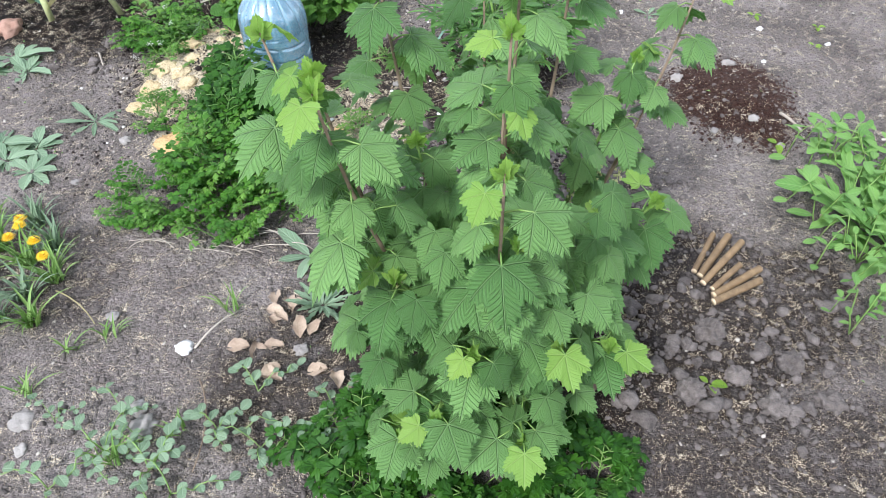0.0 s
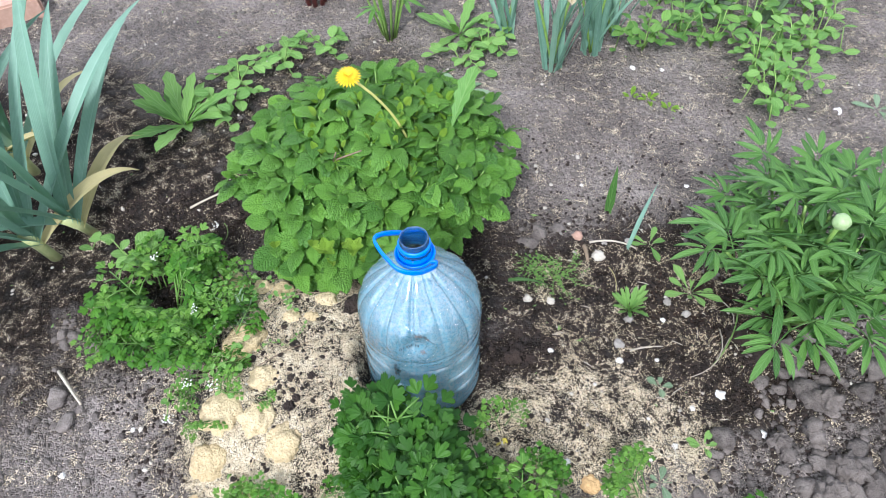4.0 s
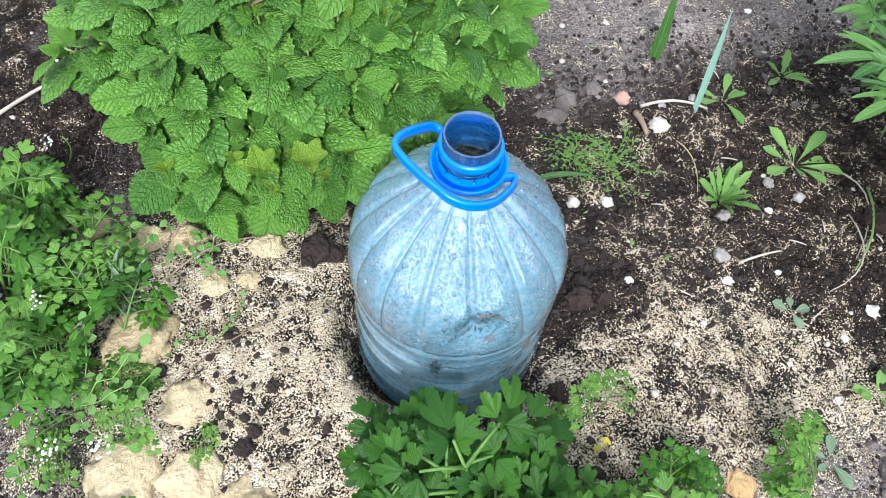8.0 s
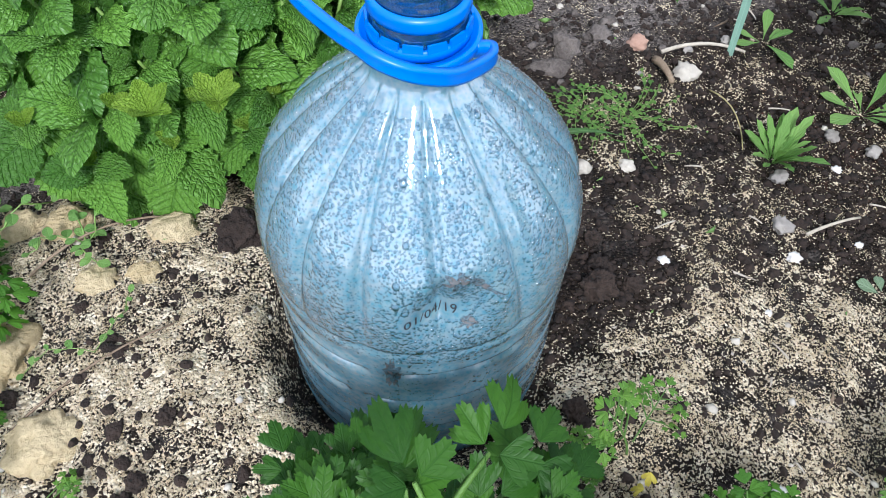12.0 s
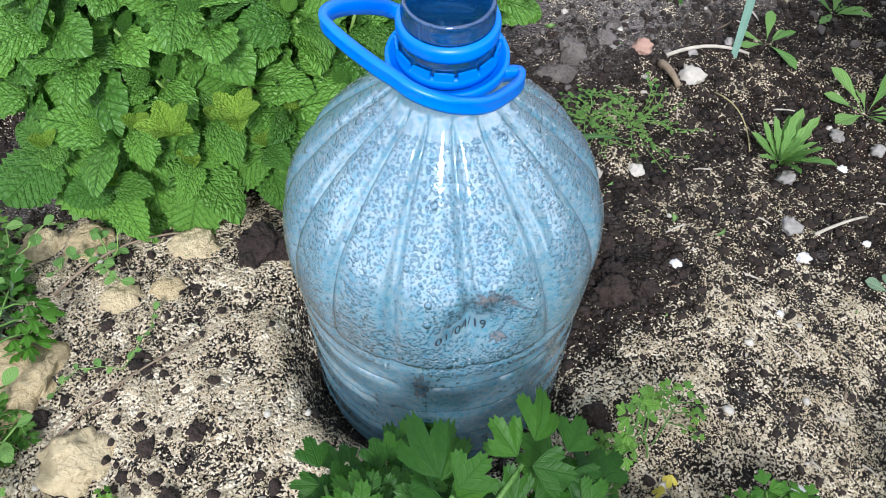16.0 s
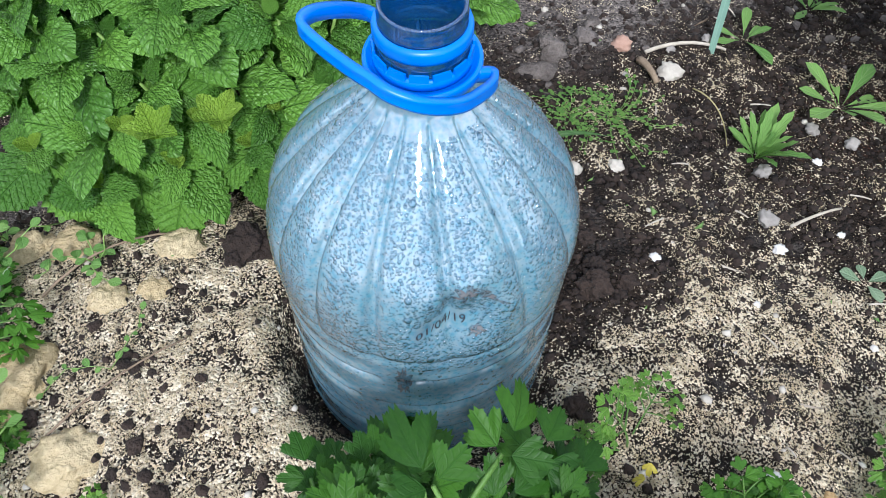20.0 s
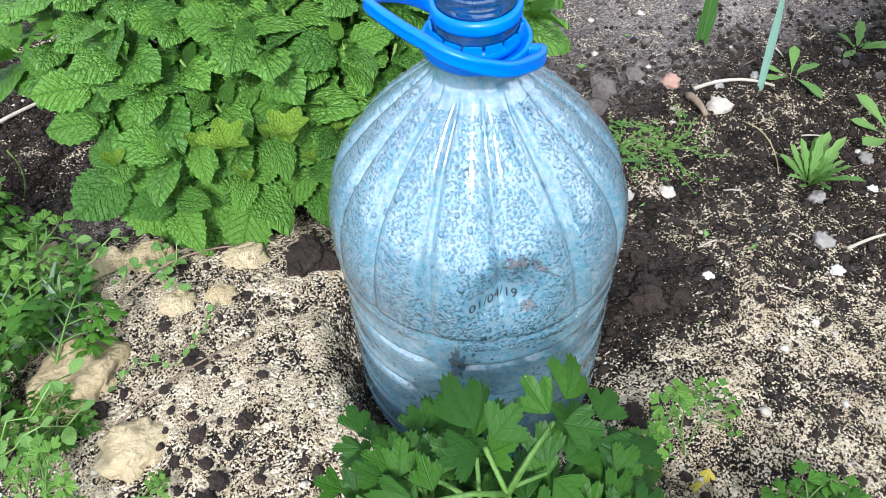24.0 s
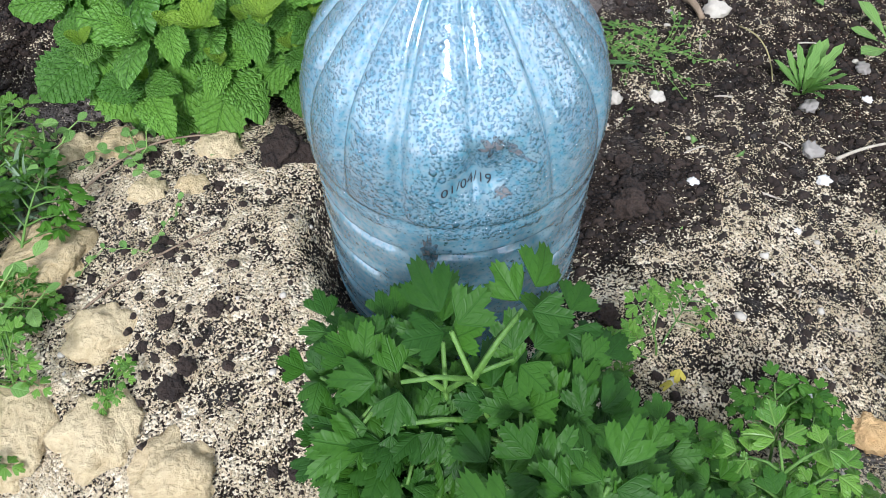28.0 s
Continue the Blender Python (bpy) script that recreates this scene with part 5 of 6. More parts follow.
leek((-0.6, 0.385), 9, 0.44, "tall leek with blue-green strap leaves and pale shank")
leek((-0.54, 0.44), 8, 0.42, "tall leek with blue-green leaves, one bent to the soil")
leek((-0.8, 0.33), 5, 0.3, "small leek with drooping blue-green leaves")
leek((-0.66, 0.62), 8, 0.44, "leek with upright blue-green leaves")
leek((-0.78, 0.55), 8, 0.46, "leek with upright blue-green leaves")
leek((-0.92, 0.46), 7, 0.42, "leek with upright blue-green leaves")
leek((-0.82, 0.75), 7, 0.42, "leek with upright blue-green leaves")


# ---- daffodils ----
def daffodil(at, leaves, blooms, size=0.26):
    t = thing("daffodil_clump", "clump of faded daffodils with upright blue-green leaves", "flower", (*at, zat(*at)), "daffodils")
    for k in range(leaves):
        a, o = u(0, 6.283), u(0.1, 0.5)
        l = size * u(0.75, 1.1)
        x, y = 0.018 * math.cos(k * 2.4), 0.018 * math.sin(k * 2.4)
        part("leaf", strap(bend((x, y, -0.004), (x + l * o * math.cos(a), y + l * o * math.sin(a), l * (1 - 0.3 * o)), (0, 0, 0.02), 7), 0.012, 0.3, 0.2, u(-0.6, 0.6)).mesh("daffodil_leaf", leek_mat), t)
    for k in range(blooms):
        a = k * 2.1 + 0.6
        p = Vector((0.07 * math.cos(a), 0.06 * math.sin(a), size * u(0.85, 1.0)))
        part("flower_stalk", tube(bend((0, 0, 0), p, (0, 0, 0.02), 6), 0.0028, 6).mesh("flower_stalk", stem_mat), t)
        s = Shape()
        for j in range(6):
            b = j * 1.047
            s.join(ovate(0.034, 0.016, 6, 0.05, 0.5, u(0.2, 0.9), 0.5), aim((0, 0, 0), (math.cos(b) * 0.4, math.sin(b) * 0.4, -1), (math.cos(b), math.sin(b), 0.3)))
        part("withered_flower", s.mesh("withered_flower", cream_petal_mat), t, Matrix.Translation(p), "withered cream flower")
    return t


daffodil((0.43, 0.69), 15, 3)
daffodil((0.53, 0.72), 15, 2)
daffodil((0.6, 0.78), 13, 2)
daffodil((0.36, 0.83), 9, 1, 0.2)

# ---- weeds and small plants round the bottle ----
leafy("lettuce_seedling", "young toothed lettuce seedling, upright and bright green", "seedling", (0.352, 0.03, zat(0.352, 0.03)), 24, 0.044, 0.0085, weed_mat, (0.6, 1.4), 0.66, 0.05, "seedlings", tooth=0.2)
leafy("weed_seedling", "small flat weed seedling with spoon-shaped leaves", "seedling", (0.465, 0.04, zat(0.465, 0.04)), 9, 0.048, 0.014, weed_mat, (0.15, 0.8), 0.78, 0.02, "seedlings", tooth=0.02)
leafy("weed_seedling", "small weed seedling with three upright leaves", "seedling", (0.435, 0.15, zat(0.435, 0.15)), 6, 0.034, 0.011, weed_mat, (0.2, 0.8), 0.76, 0.02, "seedlings", tooth=0.02)
leafy("weed_seedling", "tiny jagged weed seedling", "seedling", (0.535, 0.16, zat(0.535, 0.16)), 7, 0.034, 0.01, weed_mat, (0.2, 0.9), 0.6, 0.05, "seedlings", tooth=0.15)
leafy("weed_seedling", "tiny grey-green seedling on bare soil", "seedling", (0.347, -0.113, zat(0.347, -0.113)), 4, 0.02, 0.012, grey_weed_mat, (0.2, 0.5), 0.7, 0.0, "seedlings", tooth=0.0)
leafy("weed_seedling", "tiny grey-green seedling on bare soil", "seedling", (0.29, -0.255, zat(0.29, -0.255)), 5, 0.024, 0.011, grey_weed_mat, (0.2, 0.5), 0.7, 0.0, "seedlings", tooth=0.0)
leafy("weed_seedling", "tiny green seedling on bare soil", "seedling", (0.368, -0.22, zat(0.368, -0.22)), 5, 0.026, 0.012, weed_mat, (0.2, 0.6), 0.7, 0.0, "seedlings", tooth=0.0)
creeper("fine creeping weed with tiny leaves beside the bottle", (0.262, 0.125, zat(0.262, 0.125)), 210, 0.06, 0.0045, elder_mat, lift=0.006)
creeper("fine creeping weed with tiny leaves beside the bottle", (0.225, 0.145, zat(0.225, 0.145)), 150, 0.05, 0.0045, elder_mat, lift=0.006)
creeper("thin weed runners over the sawdust", (-0.19, 0.14, zat(-0.19, 0.14)), 28, 0.05, 0.009, weed_mat, lift=0.02)
creeper("thin weed runners over the sawdust", (-0.26, 0.17, zat(-0.26, 0.17)), 28, 0.06, 0.01, weed_mat, lift=0.03)
creeper("thin weed runners over the sawdust", (-0.2, 0.05, zat(-0.2, 0.05)), 14, 0.05, 0.006, weed_mat, lift=0.012)
creeper("thin weed runners over the sawdust", (-0.33, 0.04, zat(-0.33, 0.04)), 42, 0.09, 0.012, weed_mat, lift=0.04)
grass_tuft("feathery grey-green weed by the sawdust", (-0.27, 0.13, zat(-0.27, 0.13)), 16, 0.06, 0.005, grey_weed_mat)
blade = thing("iris_plant", "single broad upright iris blade in the path", "plant", (0.392, 0.24, zat(0.392, 0.24)))
part("blade", strap([(0, 0, -0.005), (0.002, 0.002, 0.03), (0.004, 0.006, 0.06), (0.008, 0.012, 0.085), (0.01, 0.016, 0.1)], 0.016, 0.2, 0.35, 0.4).mesh("blade", peony_mat), blade)
blade = thing("grass_plant", "long blue-green blade leaning over the stones", "plant", (0.395, 0.15, zat(0.395, 0.15)))
part("blade", strap(bend((0, 0, 0), (0.075, 0.075, 0.075), (0, 0, 0.01), 6), 0.008, 0.4, 0.3).mesh("blade", leek_mat), blade)
blade = thing("grass_plant", "broad green blade lying on the soil by the bottle", "plant", (0.172, 0.128, zat(0.172, 0.128)))
part("blade", strap(bend((0, 0, 0.01), (0.065, -0.028, 0.012), (0, 0, 0.008), 6), 0.009, 0.2, 0.4).mesh("blade", peony_mat), blade)
for x, y in ((-0.3, 0.345), (-0.4, 0.3), (-0.33, 0.16), (-0.37, -0.02), (-0.34, 0.02), (-0.3, 0.0), (0.18, 0.36), (-0.24, 0.42)):
    t = thing("white_flower_sprig", "tiny white flowers on a thin stalk", "flower", (x, y, zat(x, y)), "white flower sprigs")
    part("stalk", tube(bend((0, 0, -0.002), (u(-0.02, 0.02), -0.03, 0.075), (0.006, 0, 0), 5), 0.0009, 4).mesh("stalk", stem_mat), t)
    s = Shape()
    for j in range(14):
        s.join(lump(0.0014, j, 0.4, 0.5, ICO1), Matrix.Translation((u(-0.007, 0.007), u(-0.007, 0.007), u(-0.005, 0.004))))
    part("flower_head", s.mesh("flower_head", white_petal_mat), t, Matrix.Translation((0, -0.03, 0.075)))

for x, y, way in ((0.078, -0.165, 0.6), (0.088, -0.158, 2.2), (-0.1, -0.17, 1.0)):
    thing("yellow_leaf", "small yellowed parsley leaf lying on the sawdust", "leaf", (x, y, zat(x, y) + 0.012), "yellow leaves", data=palm(0.009, [(-40, 0.8), (0, 1.0), (40, 0.8)], 66, 0.4, 24, 0.05, 0.4, 0.1, 3.0, 23).mesh("yellow_leaf", yellow_leaf_mat)).rotation_euler = (-0.4, 0.2, way)
# sawdust lumps
for k, (x, y, r, orange) in enumerate(((-0.133, 0.13, 0.017, 0), (-0.266, 0.075, 0.034, 0), (-0.24, 0.007, 0.023, 0), (-0.305, -0.03, 0.036, 0), (-0.33, -0.09, 0.03, 0), (-0.2, 0.17, 0.018, 0), (-0.235, 0.19, 0.022, 0), (-0.16, 0.165, 0.014, 0),
                                       (-0.27, 0.2, 0.02, 0), (-0.36, -0.15, 0.024, 0), (-0.28, -0.16, 0.03, 0), (-0.19, -0.325, 0.05, 1), (-0.13, -0.3, 0.03, 1), (0.19, -0.24, 0.015, 1), (-0.22, -0.1, 0.03, 0), (-0.29, 0.25, 0.025, 0), (-0.255, -0.055, 0.028, 0), (-0.16, 0.1, 0.012, 0), (-0.19, 0.105, 0.015, 0))):
    thing("sawdust_lump", "rounded cream lump of clumped sawdust" if not orange else "orange-tan lump of fresh sawdust", "sawdust", (x, y, zat(x, y) - r * 0.12), "sawdust lumps", data=clod(r * 0.95, k + 0.5, 0.3, 0.55, 9.0, 0.14).mesh("sawdust_lump", orange_sawdust_mat if orange else lump_sawdust_mat))
# stones and shards
for k, (x, y, r) in enumerate(((0.302, -0.058, 0.0075), (0.166, -0.202, 0.008), (0.434, -0.145, 0.011), (0.464, -0.219, 0.01), (0.38, -0.16, 0.006), (0.25, -0.09, 0.004), (0.36, -0.07, 0.005), (0.2, -0.02, 0.006), (-0.21, -0.283, 0.007), (0.31, -0.16, 0.004), (0.33, -0.21, 0.006),
                               (0.29, -0.22, 0.004), (0.4, 0.0, 0.006), (0.56, 0.27, 0.006), (0.37, 0.32, 0.005), (0.95, 0.4, 0.012), (0.6, 0.64, 0.009), (0.66, 0.62, 0.007), (1.34, 0.3, 0.014), (1.3, 0.1, 0.01), (1.5, 0.2, 0.012), (0.9, -0.6, 0.01), (-0.3, -0.5, 0.006), (-0.5, 0.2, 0.006), (-0.45, 0.0, 0.005), (-0.55, -0.05, 0.006), (-0.36, -0.24, 0.006), (-0.38, -0.3, 0.005))):
    rock("white_stone", "small white chalky stone lying on the soil", "stone", x, y, r * 0.68, white_stone_mat, k + 3, 0.6, "white stones")
for k, (x, y, r) in enumerate(((0.232, 0.077, 0.008), (0.195, 0.09, 0.009), (0.345, 0.012, 0.009), (0.339, 0.145, 0.014), (0.31, -0.03, 0.01), (0.42, 0.03, 0.008), (0.44, 0.0, 0.008), (0.36, 0.17, 0.006), (0.4, 0.165, 0.006), (0.305, 0.165, 0.004), (0.29, 0.205, 0.004))):
    pale_one = k in (0, 1, 3)
    rock("pebble", "pale knobbly stone on dark soil" if pale_one else "small grey-brown pebble on dark soil", "stone", x, y, r * 0.8, pale_stone_mat if pale_one else stone_mat, k + 40, 0.75, "pebbles")
rock("brick_shard", "small orange-pink shard of brick", "brick", 0.318, 0.195, 0.0095, brick_mat, 71, 0.8)
rock("brick_shard", "orange-red piece of broken pot half buried", "brick", -0.89, 0.25, 0.035, brick_mat, 72, 0.8)
for k, (x, y, r) in enumerate(((0.138, -0.023, 0.017), (0.15, -0.005, 0.013), (0.165, -0.03, 0.01), (0.07, -0.1, 0.011), (-0.09, 0.11, 0.019), (-0.075, 0.1, 0.013), (-0.256, 0.043, 0.0085), (-0.207, -0.05, 0.011), (-0.196, -0.042, 0.008), (-0.17, -0.01, 0.008), (0.5, -0.06, 0.022), (0.52, -0.1, 0.018), (0.16, 0.02, 0.009), (-0.1, 0.1, 0.01))):
    rock("soil_clod", "dark damp clod of crumbly soil", "soil", x, y, r * 0.75, dark_clod_mat, k + 90, 0.75, "dark clods", 0.4, ICO3)
for k, (x, y, r) in enumerate(((0.974, -0.861, 0.034), (0.915, -1.0, 0.03), (0.5, -0.33, 0.03), (0.56, -0.3, 0.034), (0.62, -0.36, 0.04), (0.7, -0.32, 0.034), (0.55, -0.42, 0.036), (0.64, -0.47, 0.03), (0.76, -0.4, 0.036), (0.82, -0.3, 0.03), (0.48, -0.24, 0.022), (0.58, -0.2, 0.024), (0.68, -0.24, 0.026),
                                (1.0, -0.96, 0.025), (1.1, -0.93, 0.028), (1.05, -1.02, 0.03), (0.86, -0.72, 0.022), (0.84, -0.62, 0.02), (0.9, -0.9, 0.018), (1.15, -1.0, 0.03), (0.52, -0.5, 0.028), (0.73, -0.5, 0.03))):
    rock("soil_clod", "large knobbly grey clod of dug soil", "soil", x, y, r * 0.72, clod_mat, k + 120, 0.85, "large clods", 0.55, ICO3)
# twigs near the bottle
twig("dry_twig", "curved bleached twig beside the stones", 0.335, 0.178, 0.41, 0.146, 0.0021, bleached_mat, (0.004, 0.006, 0.004))
twig("dry_twig", "short grey stub of twig", 0.322, 0.17, 0.316, 0.135, 0.0042, bark_mat)
twig("dry_twig", "thin pale twig lying on dark soil", 0.325, -0.045, 0.378, -0.05, 0.0016, bleached_mat)
twig("dry_straw", "thin bent straw over the soil", 0.35, 0.12, 0.335, 0.05, 0.0008, straw_leaf_mat, (0.006, 0, 0.008))
twig("dry_straw", "thin pale root curling over the soil", 0.5, 0.02, 0.45, -0.09, 0.0011, bleached_mat, (0.03, 0, 0.01))
twig("dry_straw", "thin pale root curling over the soil", 0.48, -0.04, 0.4, -0.11, 0.001, bleached_mat, (0.01, -0.02, 0.01))
twig("dry_straw", "green-brown straw on the soil", 0.52, -0.02, 0.44, -0.1, 0.0015, stem_mat, (0.0, -0.01, 0.012))
twig("dry_twig", "thin grey runner stem lying on the sawdust", -0.23, 0.13, -0.13, 0.14, 0.0011, bark_mat, (0, 0.01, 0.006))
twig("dry_twig", "thin grey runner stem lying on the sawdust", -0.26, 0.02, -0.15, 0.05, 0.0009, bark_mat, (0, 0.006, 0.004))
twig("dry_twig", "bleached twig on the path soil", -0.57, 0.13, -0.53, 0.06, 0.003, bleached_mat)
twig("dry_twig", "pale twig beside the lemon balm", -0.36, 0.44, -0.25, 0.47, 0.0025, bleached_mat)
for k in range(22):
    a, x, y = u(0, 6.28), u(0.1, 0.5), u(-0.25, 0.2)
    l = u(0.008, 0.02)
    twig("wood_splinter", "pale splinter of wood on the soil", x, y, x + l * math.cos(a), y + l * math.sin(a), 0.0009, bleached_mat, (0, 0, 0.001))
s = Shape()
for k, (d, l) in enumerate((((0.9, -0.3, 0.5), 0.05), ((0.2, -0.4, 0.9), 0.03), ((1.0, 0.2, 0.1), 0.025))):
    s.join(tube([(0, 0, 0), Vector(d) * l * 0.5, Vector(d) * l], [0.0018, 0.0015, 0.001], 5), Matrix.Identity(4))
thing("dry_twig", "dead forked twig caught in the balm leaves", "twig", (-0.08, 0.27, 0.22), "twigs and sticks", data=s.mesh("dry_twig", bark_mat))

# ---- path side: rosettes, yellow flowers, dry leaves ----
for x, y, n, l, w in ((-0.446, -0.207, 9, 0.1, 0.02), (-0.55, -0.33, 10, 0.09, 0.036), (-0.6, -0.38, 9, 0.09, 0.036), (-0.64, -0.32, 8, 0.085, 0.034), (-0.52, -0.42, 7, 0.07, 0.03), (-0.8, 0.1, 12, 0.1, 0.036), (-0.74, 0.03, 9, 0.08, 0.03), (-0.85, 0.02, 9, 0.09, 0.03)):
    leafy("plantain_weed", "flat dusty grey-green rosette weed with long leaves", "weed", (x, y, zat(x, y)), n, l, w, grey_weed_mat, (0.05, 0.45), 0.62, 0.05, "rosette weeds", tooth=0.08)
for x, y, n in ((-0.38, -0.72, 45), (-0.46, -0.68, 45), (-0.45, -0.8, 45), (-0.34, -0.82, 40), (-0.52, -0.76, 40), (-0.42, -0.6, 40), (-0.34, -0.68, 40), (-0.3, -0.77, 35), (-0.37, -0.88, 40), (-0.43, -0.93, 40), (-0.5, -0.87, 40), (-0.58, -0.68, 40), (-0.52, -0.6, 35), (-0.3, -0.88, 30)):
    grass_tuft("low grassy weed patch with thin green blades", (x, y, zat(x, y)), n, 0.1, 0.006, grass_mat if n != 40 else grey_weed_mat, "grass by the yellow flowers", 0.95)
for k, (x, y, h) in enumerate(((-0.425, -0.64, 0.05), (-0.32, -0.755, 0.05), (-0.49, -0.63, 0.05), (-0.42, -0.7, 0.05), (-0.46, -0.72, 0.06), (-0.36, -0.71, 0.05), (-0.4, -0.68, 0.06), (-0.5, -0.78, 0.05))):
    t = thing("yellow_flower", "small yellow dandelion flower above the grass", "flower", (x, y, zat(x, y)), "yellow flowers")
    part("stalk", tube([(0, 0, -0.005), (0.003, 0, h * 0.5), (0, 0.004, h)], 0.0014, 5).mesh("stalk", stem_mat), t)
    part("flower_head", flower_head, t, Matrix.Translation((0, 0.004, h)) @ Matrix.Diagonal((0.015, 0.015, 0.015, 1)), "yellow flower head")
for x, y, n, l in ((0.075, -0.83, 14, 0.07), (-0.14, -0.9, 12, 0.05), (-0.2, -0.94, 10, 0.05), (-0.24, -1.04, 14, 0.06), (-0.03, -1.16, 18, 0.08), (-0.3, -1.1, 16, 0.08), (0.05, -1.1, 8, 0.05)):
    grass_tuft("small tuft of dull green grass on trodden soil", (x, y, zat(x, y)), n, l, 0.004, grass_mat, "grass tufts", 1.0)
for x, y, n, sp, sz in ((0.17, -1.02, 21, 0.08, 0.028), (0.12, -1.1, 28, 0.07, 0.03), (0.26, -1.1, 35, 0.09, 0.026), (0.03, -1.18, 42, 0.1, 0.03), (-0.06, -1.16, 42, 0.1, 0.028), (-0.05, -1.08, 28, 0.08, 0.022), (0.2, -1.13, 28, 0.08, 0.026), (0.31, -1.05, 21, 0.06, 0.024), (-0.12, -1.22, 28, 0.1, 0.03), (0.08, -1.22, 28, 0.1, 0.028), (-0.16, -1.1, 21, 0.06, 0.018), (0.33, -1.13, 21, 0.06, 0.03)):
    creeper("low bindweed with dull grey-green leaves", (x, y, zat(x, y)), int(n * 0.75), sp, sz * 0.72, grey_weed_mat, "bindweed patches", "bindweed")
leafy("dock_leaf", "long broad dock leaf at the parsley edge", "weed", (0.2, -0.68, zat(0.2, -0.68)), 5, 0.1, 0.032, grey_weed_mat, (0.1, 0.5), 0.55, 0.04, "rosette weeds")
leafy("feathery_weed", "drooping feathery blue-green weed under the currant", "weed", (0.25, -0.82, zat(0.25, -0.82)), 26, 0.07, 0.011, grey_weed_mat, (0.1, 0.9), 0.6, 0.1, "rosette weeds", tooth=0.3)


def dry_leaf(x, y, size, seed):
    s = ovate(size, size * 0.62, 8, 0.08, 0.9, u(-0.5, 0.6), 0.5, 0.14)
    t = thing("dry_leaf", "curled dry brown leaf lying on the soil", "leaf", (x, y, zat(x, y) + size * 0.12), "dry leaves", data=s.mesh("dry_leaf", dead_leaf_mat))
    t.rotation_euler = (u(-0.4, 0.4), u(-0.4, 0.4), u(0, 6.28))


for k, (x, y) in enumerate(((0.16, -0.82), (0.185, -0.83), (0.15, -0.85), (0.175, -0.8), (0.14, -0.83), (0.19, -0.86), (0.14, -0.91), (0.155, -0.92), (0.13, -0.92), (0.285, -0.97), (0.3, -0.98), (0.27, -0.985), (0.24, -0.9), (0.225, -0.905), (0.2, -0.97), (0.77, -0.98), (0.755, -1.0), (0.78, -1.0), (0.33, -1.03), (0.3, -0.85), (0.21, -1.0))):
    dry_leaf(x, y, u(0.03, 0.05), k)
rock("white_stone", "smooth white stone on the trodden path", "stone", 0.012, -0.93, 0.017, white_stone_mat, 201, 0.45, "white stones")
for k, (x, y, r) in enumerate(((-0.22, -1.097, 0.02), (-0.01, -1.1, 0.022), (-0.03, -1.06, 0.016), (0.23, -0.93, 0.012), (-0.15, -0.86, 0.012), (-0.2, -1.15, 0.012), (-0.2, -0.6, 0.012), (-0.4, -0.45, 0.01), (-0.33, -0.3, 0.013))):
    rock("pebble", "grey-brown pebble on the trodden path", "stone", x, y, r, stone_mat, k + 210, 0.5, "pebbles")
twig("dry_straw", "thin dead runner lying over the path", 0.03, -0.93, 0.09, -0.84, 0.0022, bleached_mat, (0.0, 0.0, 0.012))
twig("dry_straw", "thin dead runner lying over the path", 0.06, -1.0, 0.1, -1.18, 0.0016, bark_mat, (0.02, 0.0, 0.012))
twig("dry_straw", "dry grass stem lying on the path", -0.29, -0.8, -0.18, -0.88, 0.0015, straw_leaf_mat, (0.01, 0, 0.01))

for k in range(16):
    x, y, a, l = u(-0.12, 0.16), u(-0.68, -0.6), u(-0.6, 0.6) + math.pi * (k % 2), u(0.05, 0.11)
    twig("dry_straw", "dead pale stem lying at the foot of the parsley", x, y, x + l * math.cos(a), y + l * math.sin(a), 0.0012, bleached_mat, (0, 0, u(0.004, 0.016)))

# ---- cut sticks, peat and weeds on the other side ----
for k, (a, b, r) in enumerate((((0.975, -0.7), (1.03, -0.6), 0.007), ((0.985, -0.71), (1.055, -0.615), 0.0085), ((0.985, -0.735), (1.075, -0.64), 0.008), ((1.0, -0.765), (1.1, -0.7), 0.0085), ((0.995, -0.785), (1.09, -0.74), 0.0085), ((1.0, -0.75), (1.06, -0.7), 0.007))):
    t = thing("cut_stick", "short cut piece of brown cane lying on the soil", "stick", (0, 0, 0), "cut sticks")
    r *= 0.86
    p, q = Vector((*a, zat(*a) + r)), Vector((*b, zat(*b) + r + 0.006 + 0.007 * (k % 3)))
    part("bark", tube([p, p.lerp(q, 0.35), p.lerp(q, 0.7), q], [r * 0.95, r, r * 1.06, r], 10, False).mesh("bark", cane_mat), t)
    d = (q - p).normalized()
    for e, w in ((q, d), (p, -d)):
        disc = tube([e - w * 0.002, e + w * 0.0004], r * 0.97, 10)
        part("cut_end", disc.mesh("cut_end", wood_mat), t, label="pale cut end")
for x, y, n, sp, sz in ((1.33, -0.36, 63, 0.11, 0.036), (1.4, -0.44, 63, 0.13, 0.04), (1.24, -0.57, 14, 0.08, 0.055), (1.29, -0.68, 42, 0.1, 0.03), (1.32, -0.8, 42, 0.09, 0.028), (1.42, -0.62, 63, 0.13, 0.036), (1.36, -0.88, 21, 0.09, 0.03), (1.44, -0.52, 49, 0.12, 0.04), (1.22, -0.86, 14, 0.06, 0.026)):
    creeper("bright green leafy weed beside the path", (x, y, zat(x, y)), n, sp, sz, weed_mat, "leafy weeds", "leafy_weed", (0.5, 0.5), 0.09)
for x, y in ((1.33, -0.53), (1.38, -0.64), (1.36, -0.57)):
    leafy("dandelion_weed", "rosette of long toothed dandelion leaves", "weed", (x, y, zat(x, y)), 14, 0.16, 0.03, weed_mat, (0.2, 1.0), 0.65, 0.06, "rosette weeds", tooth=0.2)
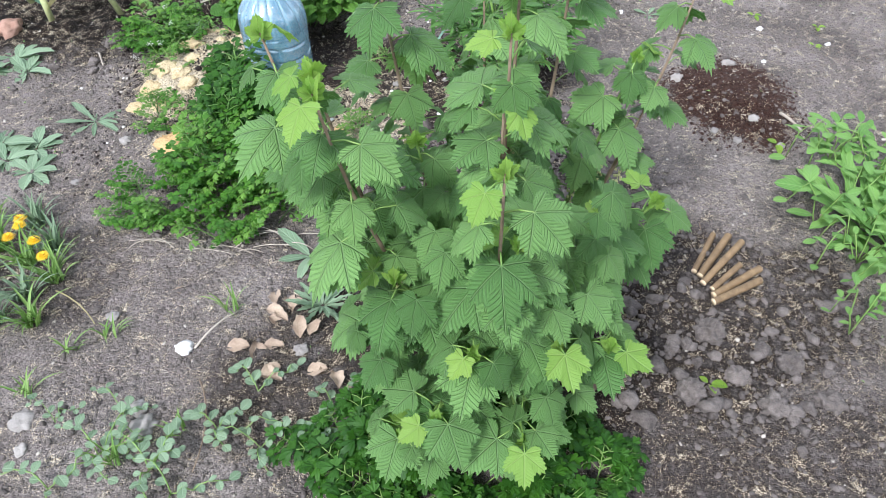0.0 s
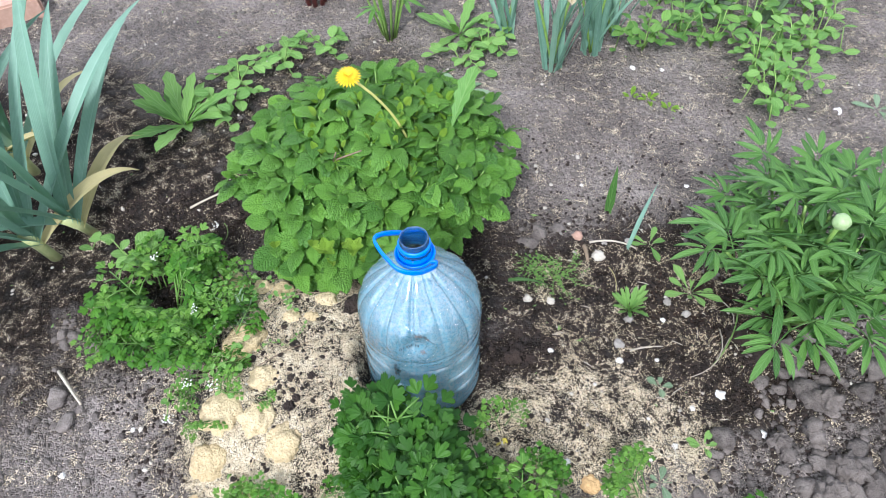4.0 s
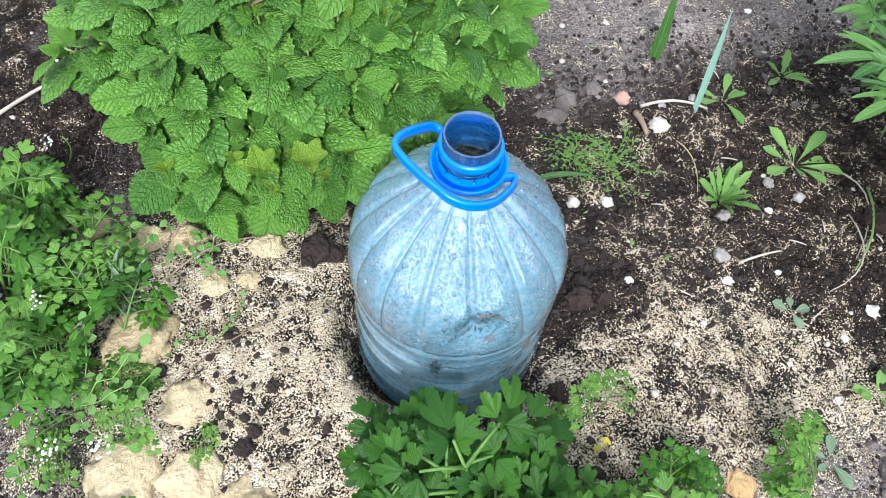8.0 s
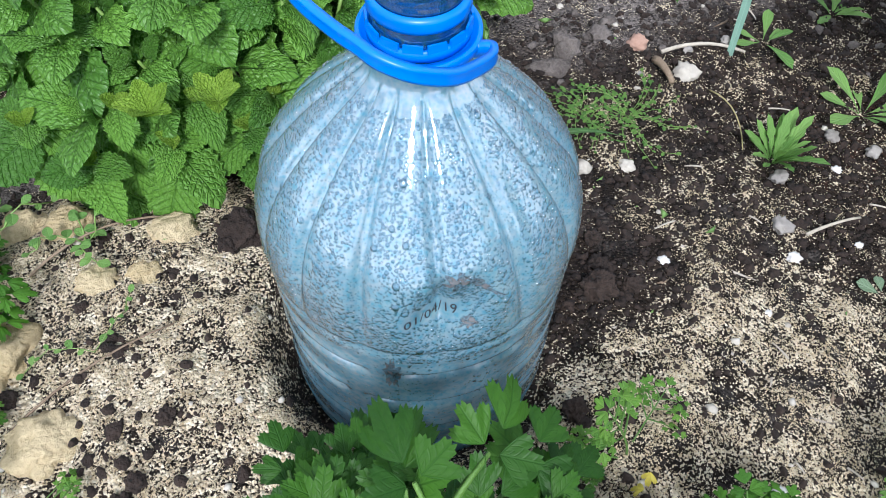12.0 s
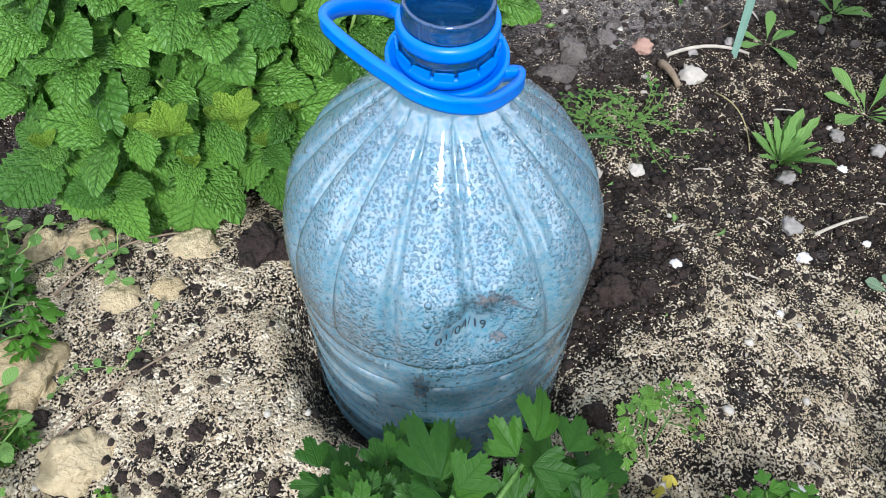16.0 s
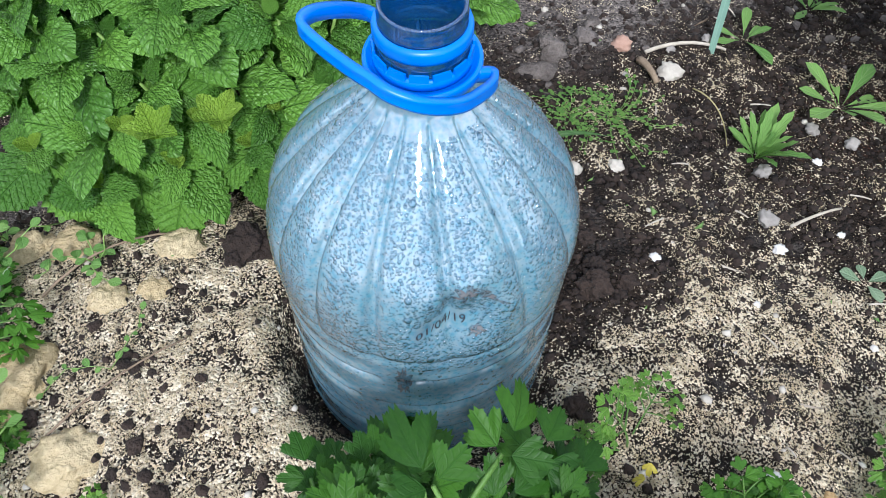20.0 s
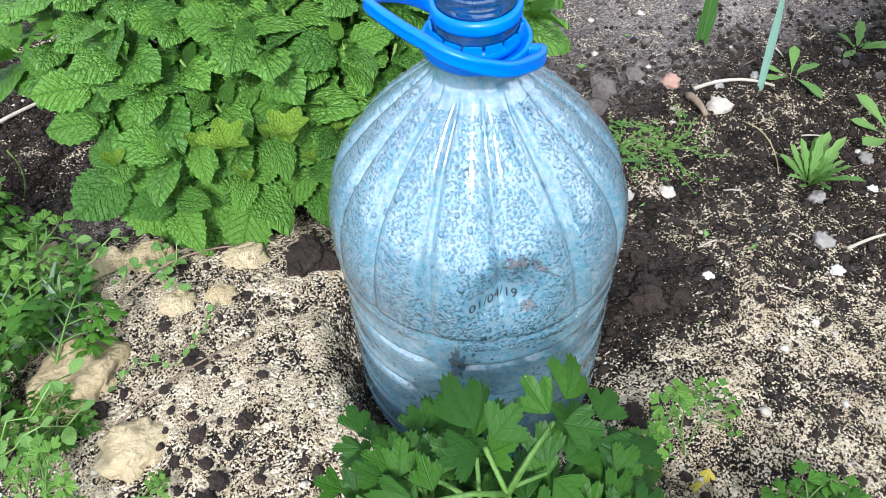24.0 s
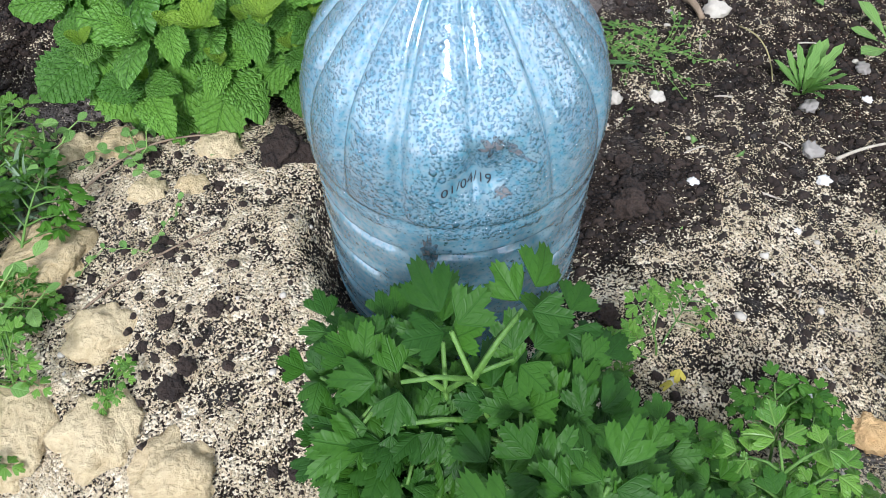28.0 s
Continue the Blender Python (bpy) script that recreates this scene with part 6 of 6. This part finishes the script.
twig("dry_twig", "short bleached stick near the peat", 1.27, -0.17, 1.31, -0.23, 0.004, bleached_mat)
for k, (x, y) in enumerate(((1.34, 0.38), (1.46, 0.19), (1.24, -0.28), (0.95, -0.98), (1.5, 0.3))):
    t = leafy("fallen_leaf", "small yellowed leaf on the soil", "leaf", (x, y, zat(x, y) + 0.004), 3, 0.025, 0.016, balm_tip_mat, (0.0, 0.3), 0.5, 0.0, "yellow leaves")
for x, y, r in ((1.2, -0.2, 0.012), (1.15, -0.27, 0.01), (1.1, -0.24, 0.009), (1.25, -0.28, 0.009), (1.2, 0.08, 0.016), (1.05, 0.0, 0.014)):
    rock("pebble", "grey pebble on the peat heap", "stone", x, y, r, stone_mat, x * 31, 0.6, "pebbles")

# ---- far bed ----
leafy("dandelion_weed", "rosette of long toothed dandelion leaves", "weed", (-0.37, 0.69, zat(-0.37, 0.69)), 16, 0.12, 0.03, weed_mat, (0.3, 1.1), 0.65, 0.06, "rosette weeds", tooth=0.2)
for x, y, n in ((-0.25, 0.78, 28), (-0.15, 0.83, 28), (-0.05, 0.86, 21), (-0.46, 0.33, 21), (-0.29, 0.71, 21), (0.3, 0.78, 28), (0.24, 0.74, 21)):
    creeper("low green weeds at the edge of the bed", (x, y, zat(x, y)), n, 0.08, 0.03, weed_mat, "low weeds", lift=0.04)
leafy("plantain_weed", "flat grey-green rosette weed with long leaves", "weed", (0.21, 0.65, zat(0.21, 0.65)), 9, 0.07, 0.02, grey_weed_mat, (0.1, 0.5), 0.62, 0.04, "rosette weeds")
leafy("plantain_weed", "flat grey-green rosette weed with long leaves", "weed", (1.03, 0.385, zat(1.03, 0.385)), 4, 0.07, 0.02, grey_weed_mat, (0.1, 0.3), 0.62, 0.04, "rosette weeds")
leafy("dandelion_weed", "rosette of long toothed dandelion leaves", "weed", (0.26, 0.86, zat(0.26, 0.86)), 14, 0.1, 0.024, weed_mat, (0.3, 1.0), 0.65, 0.06, "rosette weeds", tooth=0.2)
lupin = thing("lupin_plant", "upright green plant with hand-shaped leaves in the far bed", "plant", (0.1, 0.88, zat(0.1, 0.88)))
hand_leaf = palm(1.0, [(-104, 0.8), (-52, 0.95), (0, 1.0), (52, 0.95), (104, 0.8)], 140, 0.15, 60, 0.02, 0.3, 0.1, 0.8, 17).mesh("lupin_leaf", peony_mat)
for k in range(14):
    a, o = k * 2.399, u(0.02, 0.1)
    p = Vector((o * math.cos(a), o * math.sin(a), u(0.08, 0.24)))
    part("stem", tube(bend((0.2 * p.x, 0.2 * p.y, 0), p, (0, 0, 0.01), 4), 0.0028, 5).mesh("stem", stem_mat), lupin)
    part("leaf", hand_leaf, lupin, aim(p, (math.cos(a), math.sin(a), 0.1), (0, 0, 1), u(0.04, 0.06)))
for x, y in ((0.84, 0.56), (0.93, 0.58), (0.81, 0.43), (0.79, 0.66), (0.88, 0.48), (1.0, 0.6), (0.64, 0.69), (0.9, 0.7), (0.74, 0.72), (1.05, 0.72), (1.0, 0.86), (0.75, 0.85), (0.86, 0.8)):
    creeper("bright green ground elder weed", (x, y, zat(x, y)), 35, 0.085, 0.031, weed_mat if y < 0.62 else elder_mat, "ground elder", "ground_elder", (0.6, 0.5), 0.075)
leafy("lily_shoot", "dark grey-green lily shoot with whorled narrow leaves", "plant", (0.88, 0.84, zat(0.88, 0.84)), 26, 0.09, 0.018, grey_weed_mat, (0.2, 1.3), 0.5, 0.02, tooth=0.0)
tulip = thing("tulip_leaves", "broad folded pale green tulip leaves", "plant", (0.97, 0.73, zat(0.97, 0.73)))
for a, l, w in ((0.5, 0.2, 0.05), (2.4, 0.16, 0.045), (4.2, 0.14, 0.05), (5.4, 0.12, 0.04)):
    part("leaf", strap(bend((0, 0, 0), (l * 0.45 * math.cos(a), l * 0.45 * math.sin(a), l), (0, 0, 0.02), 8), w, 0.6, 0.35, 0.6).mesh("tulip_leaf", grey_weed_mat), tulip)
for x, y in ((0.59, 0.53), (0.56, 0.55), (0.62, 0.49)):
    leafy("weed_seedling", "tiny yellow-green seedling on the path", "seedling", (x, y, zat(x, y)), 6, 0.022, 0.01, balm_tip_mat, (0.2, 0.8), 0.6, 0.0, "seedlings")
stalks = thing("red_stalk_plant", "plant with dark red stalks at the far edge", "plant", (-0.05, 1.08, zat(-0.05, 1.08)))
for k in range(7):
    a = k * 0.9
    part("stalk", tube(bend((0.02 * math.cos(a), 0.02 * math.sin(a), 0), (0.09 * math.cos(a), 0.07 * math.sin(a), 0.26), (0, 0, 0.02), 5), 0.006, 6).mesh("stalk", red_stalk_mat), stalks)
    part("leaf", hand_leaf, stalks, aim((0.09 * math.cos(a), 0.07 * math.sin(a), 0.26), (math.cos(a), math.sin(a), 0.1), (0, 0, 1), 0.06))
bm = bmesh.new()
bmesh.ops.create_cube(bm, size=1)
bmesh.ops.scale(bm, vec=(0.5, 0.4, 0.05), verts=bm.verts)
bmesh.ops.bevel(bm, geom=bm.edges[:], offset=0.006, segments=2, affect="EDGES")
me = bpy.data.meshes.new("paving_slab")
bm.to_mesh(me)
bm.free()
me.materials.append(slab_mat)
slab = thing("paving_slab", "grey concrete slab at the far edge of the bed", "slab", (-1.15, 1.25, zat(-1.15, 1.25) + 0.02), data=me)
slab.rotation_euler = (0, 0, 0.25)
bm = bmesh.new()
bmesh.ops.create_cube(bm, size=1)
bmesh.ops.scale(bm, vec=(0.24, 0.11, 0.06), verts=bm.verts)
bmesh.ops.bevel(bm, geom=bm.edges[:], offset=0.005, segments=2, affect="EDGES")
me = bpy.data.meshes.new("edging_brick")
bm.to_mesh(me)
bm.free()
me.materials.append(brick_mat)
brick = thing("edging_brick", "reddish-brown brick at the bed edge", "brick", (-0.83, 1.2, zat(-0.83, 1.2) + 0.02), data=me)
brick.rotation_euler = (0, 0, 0.3)
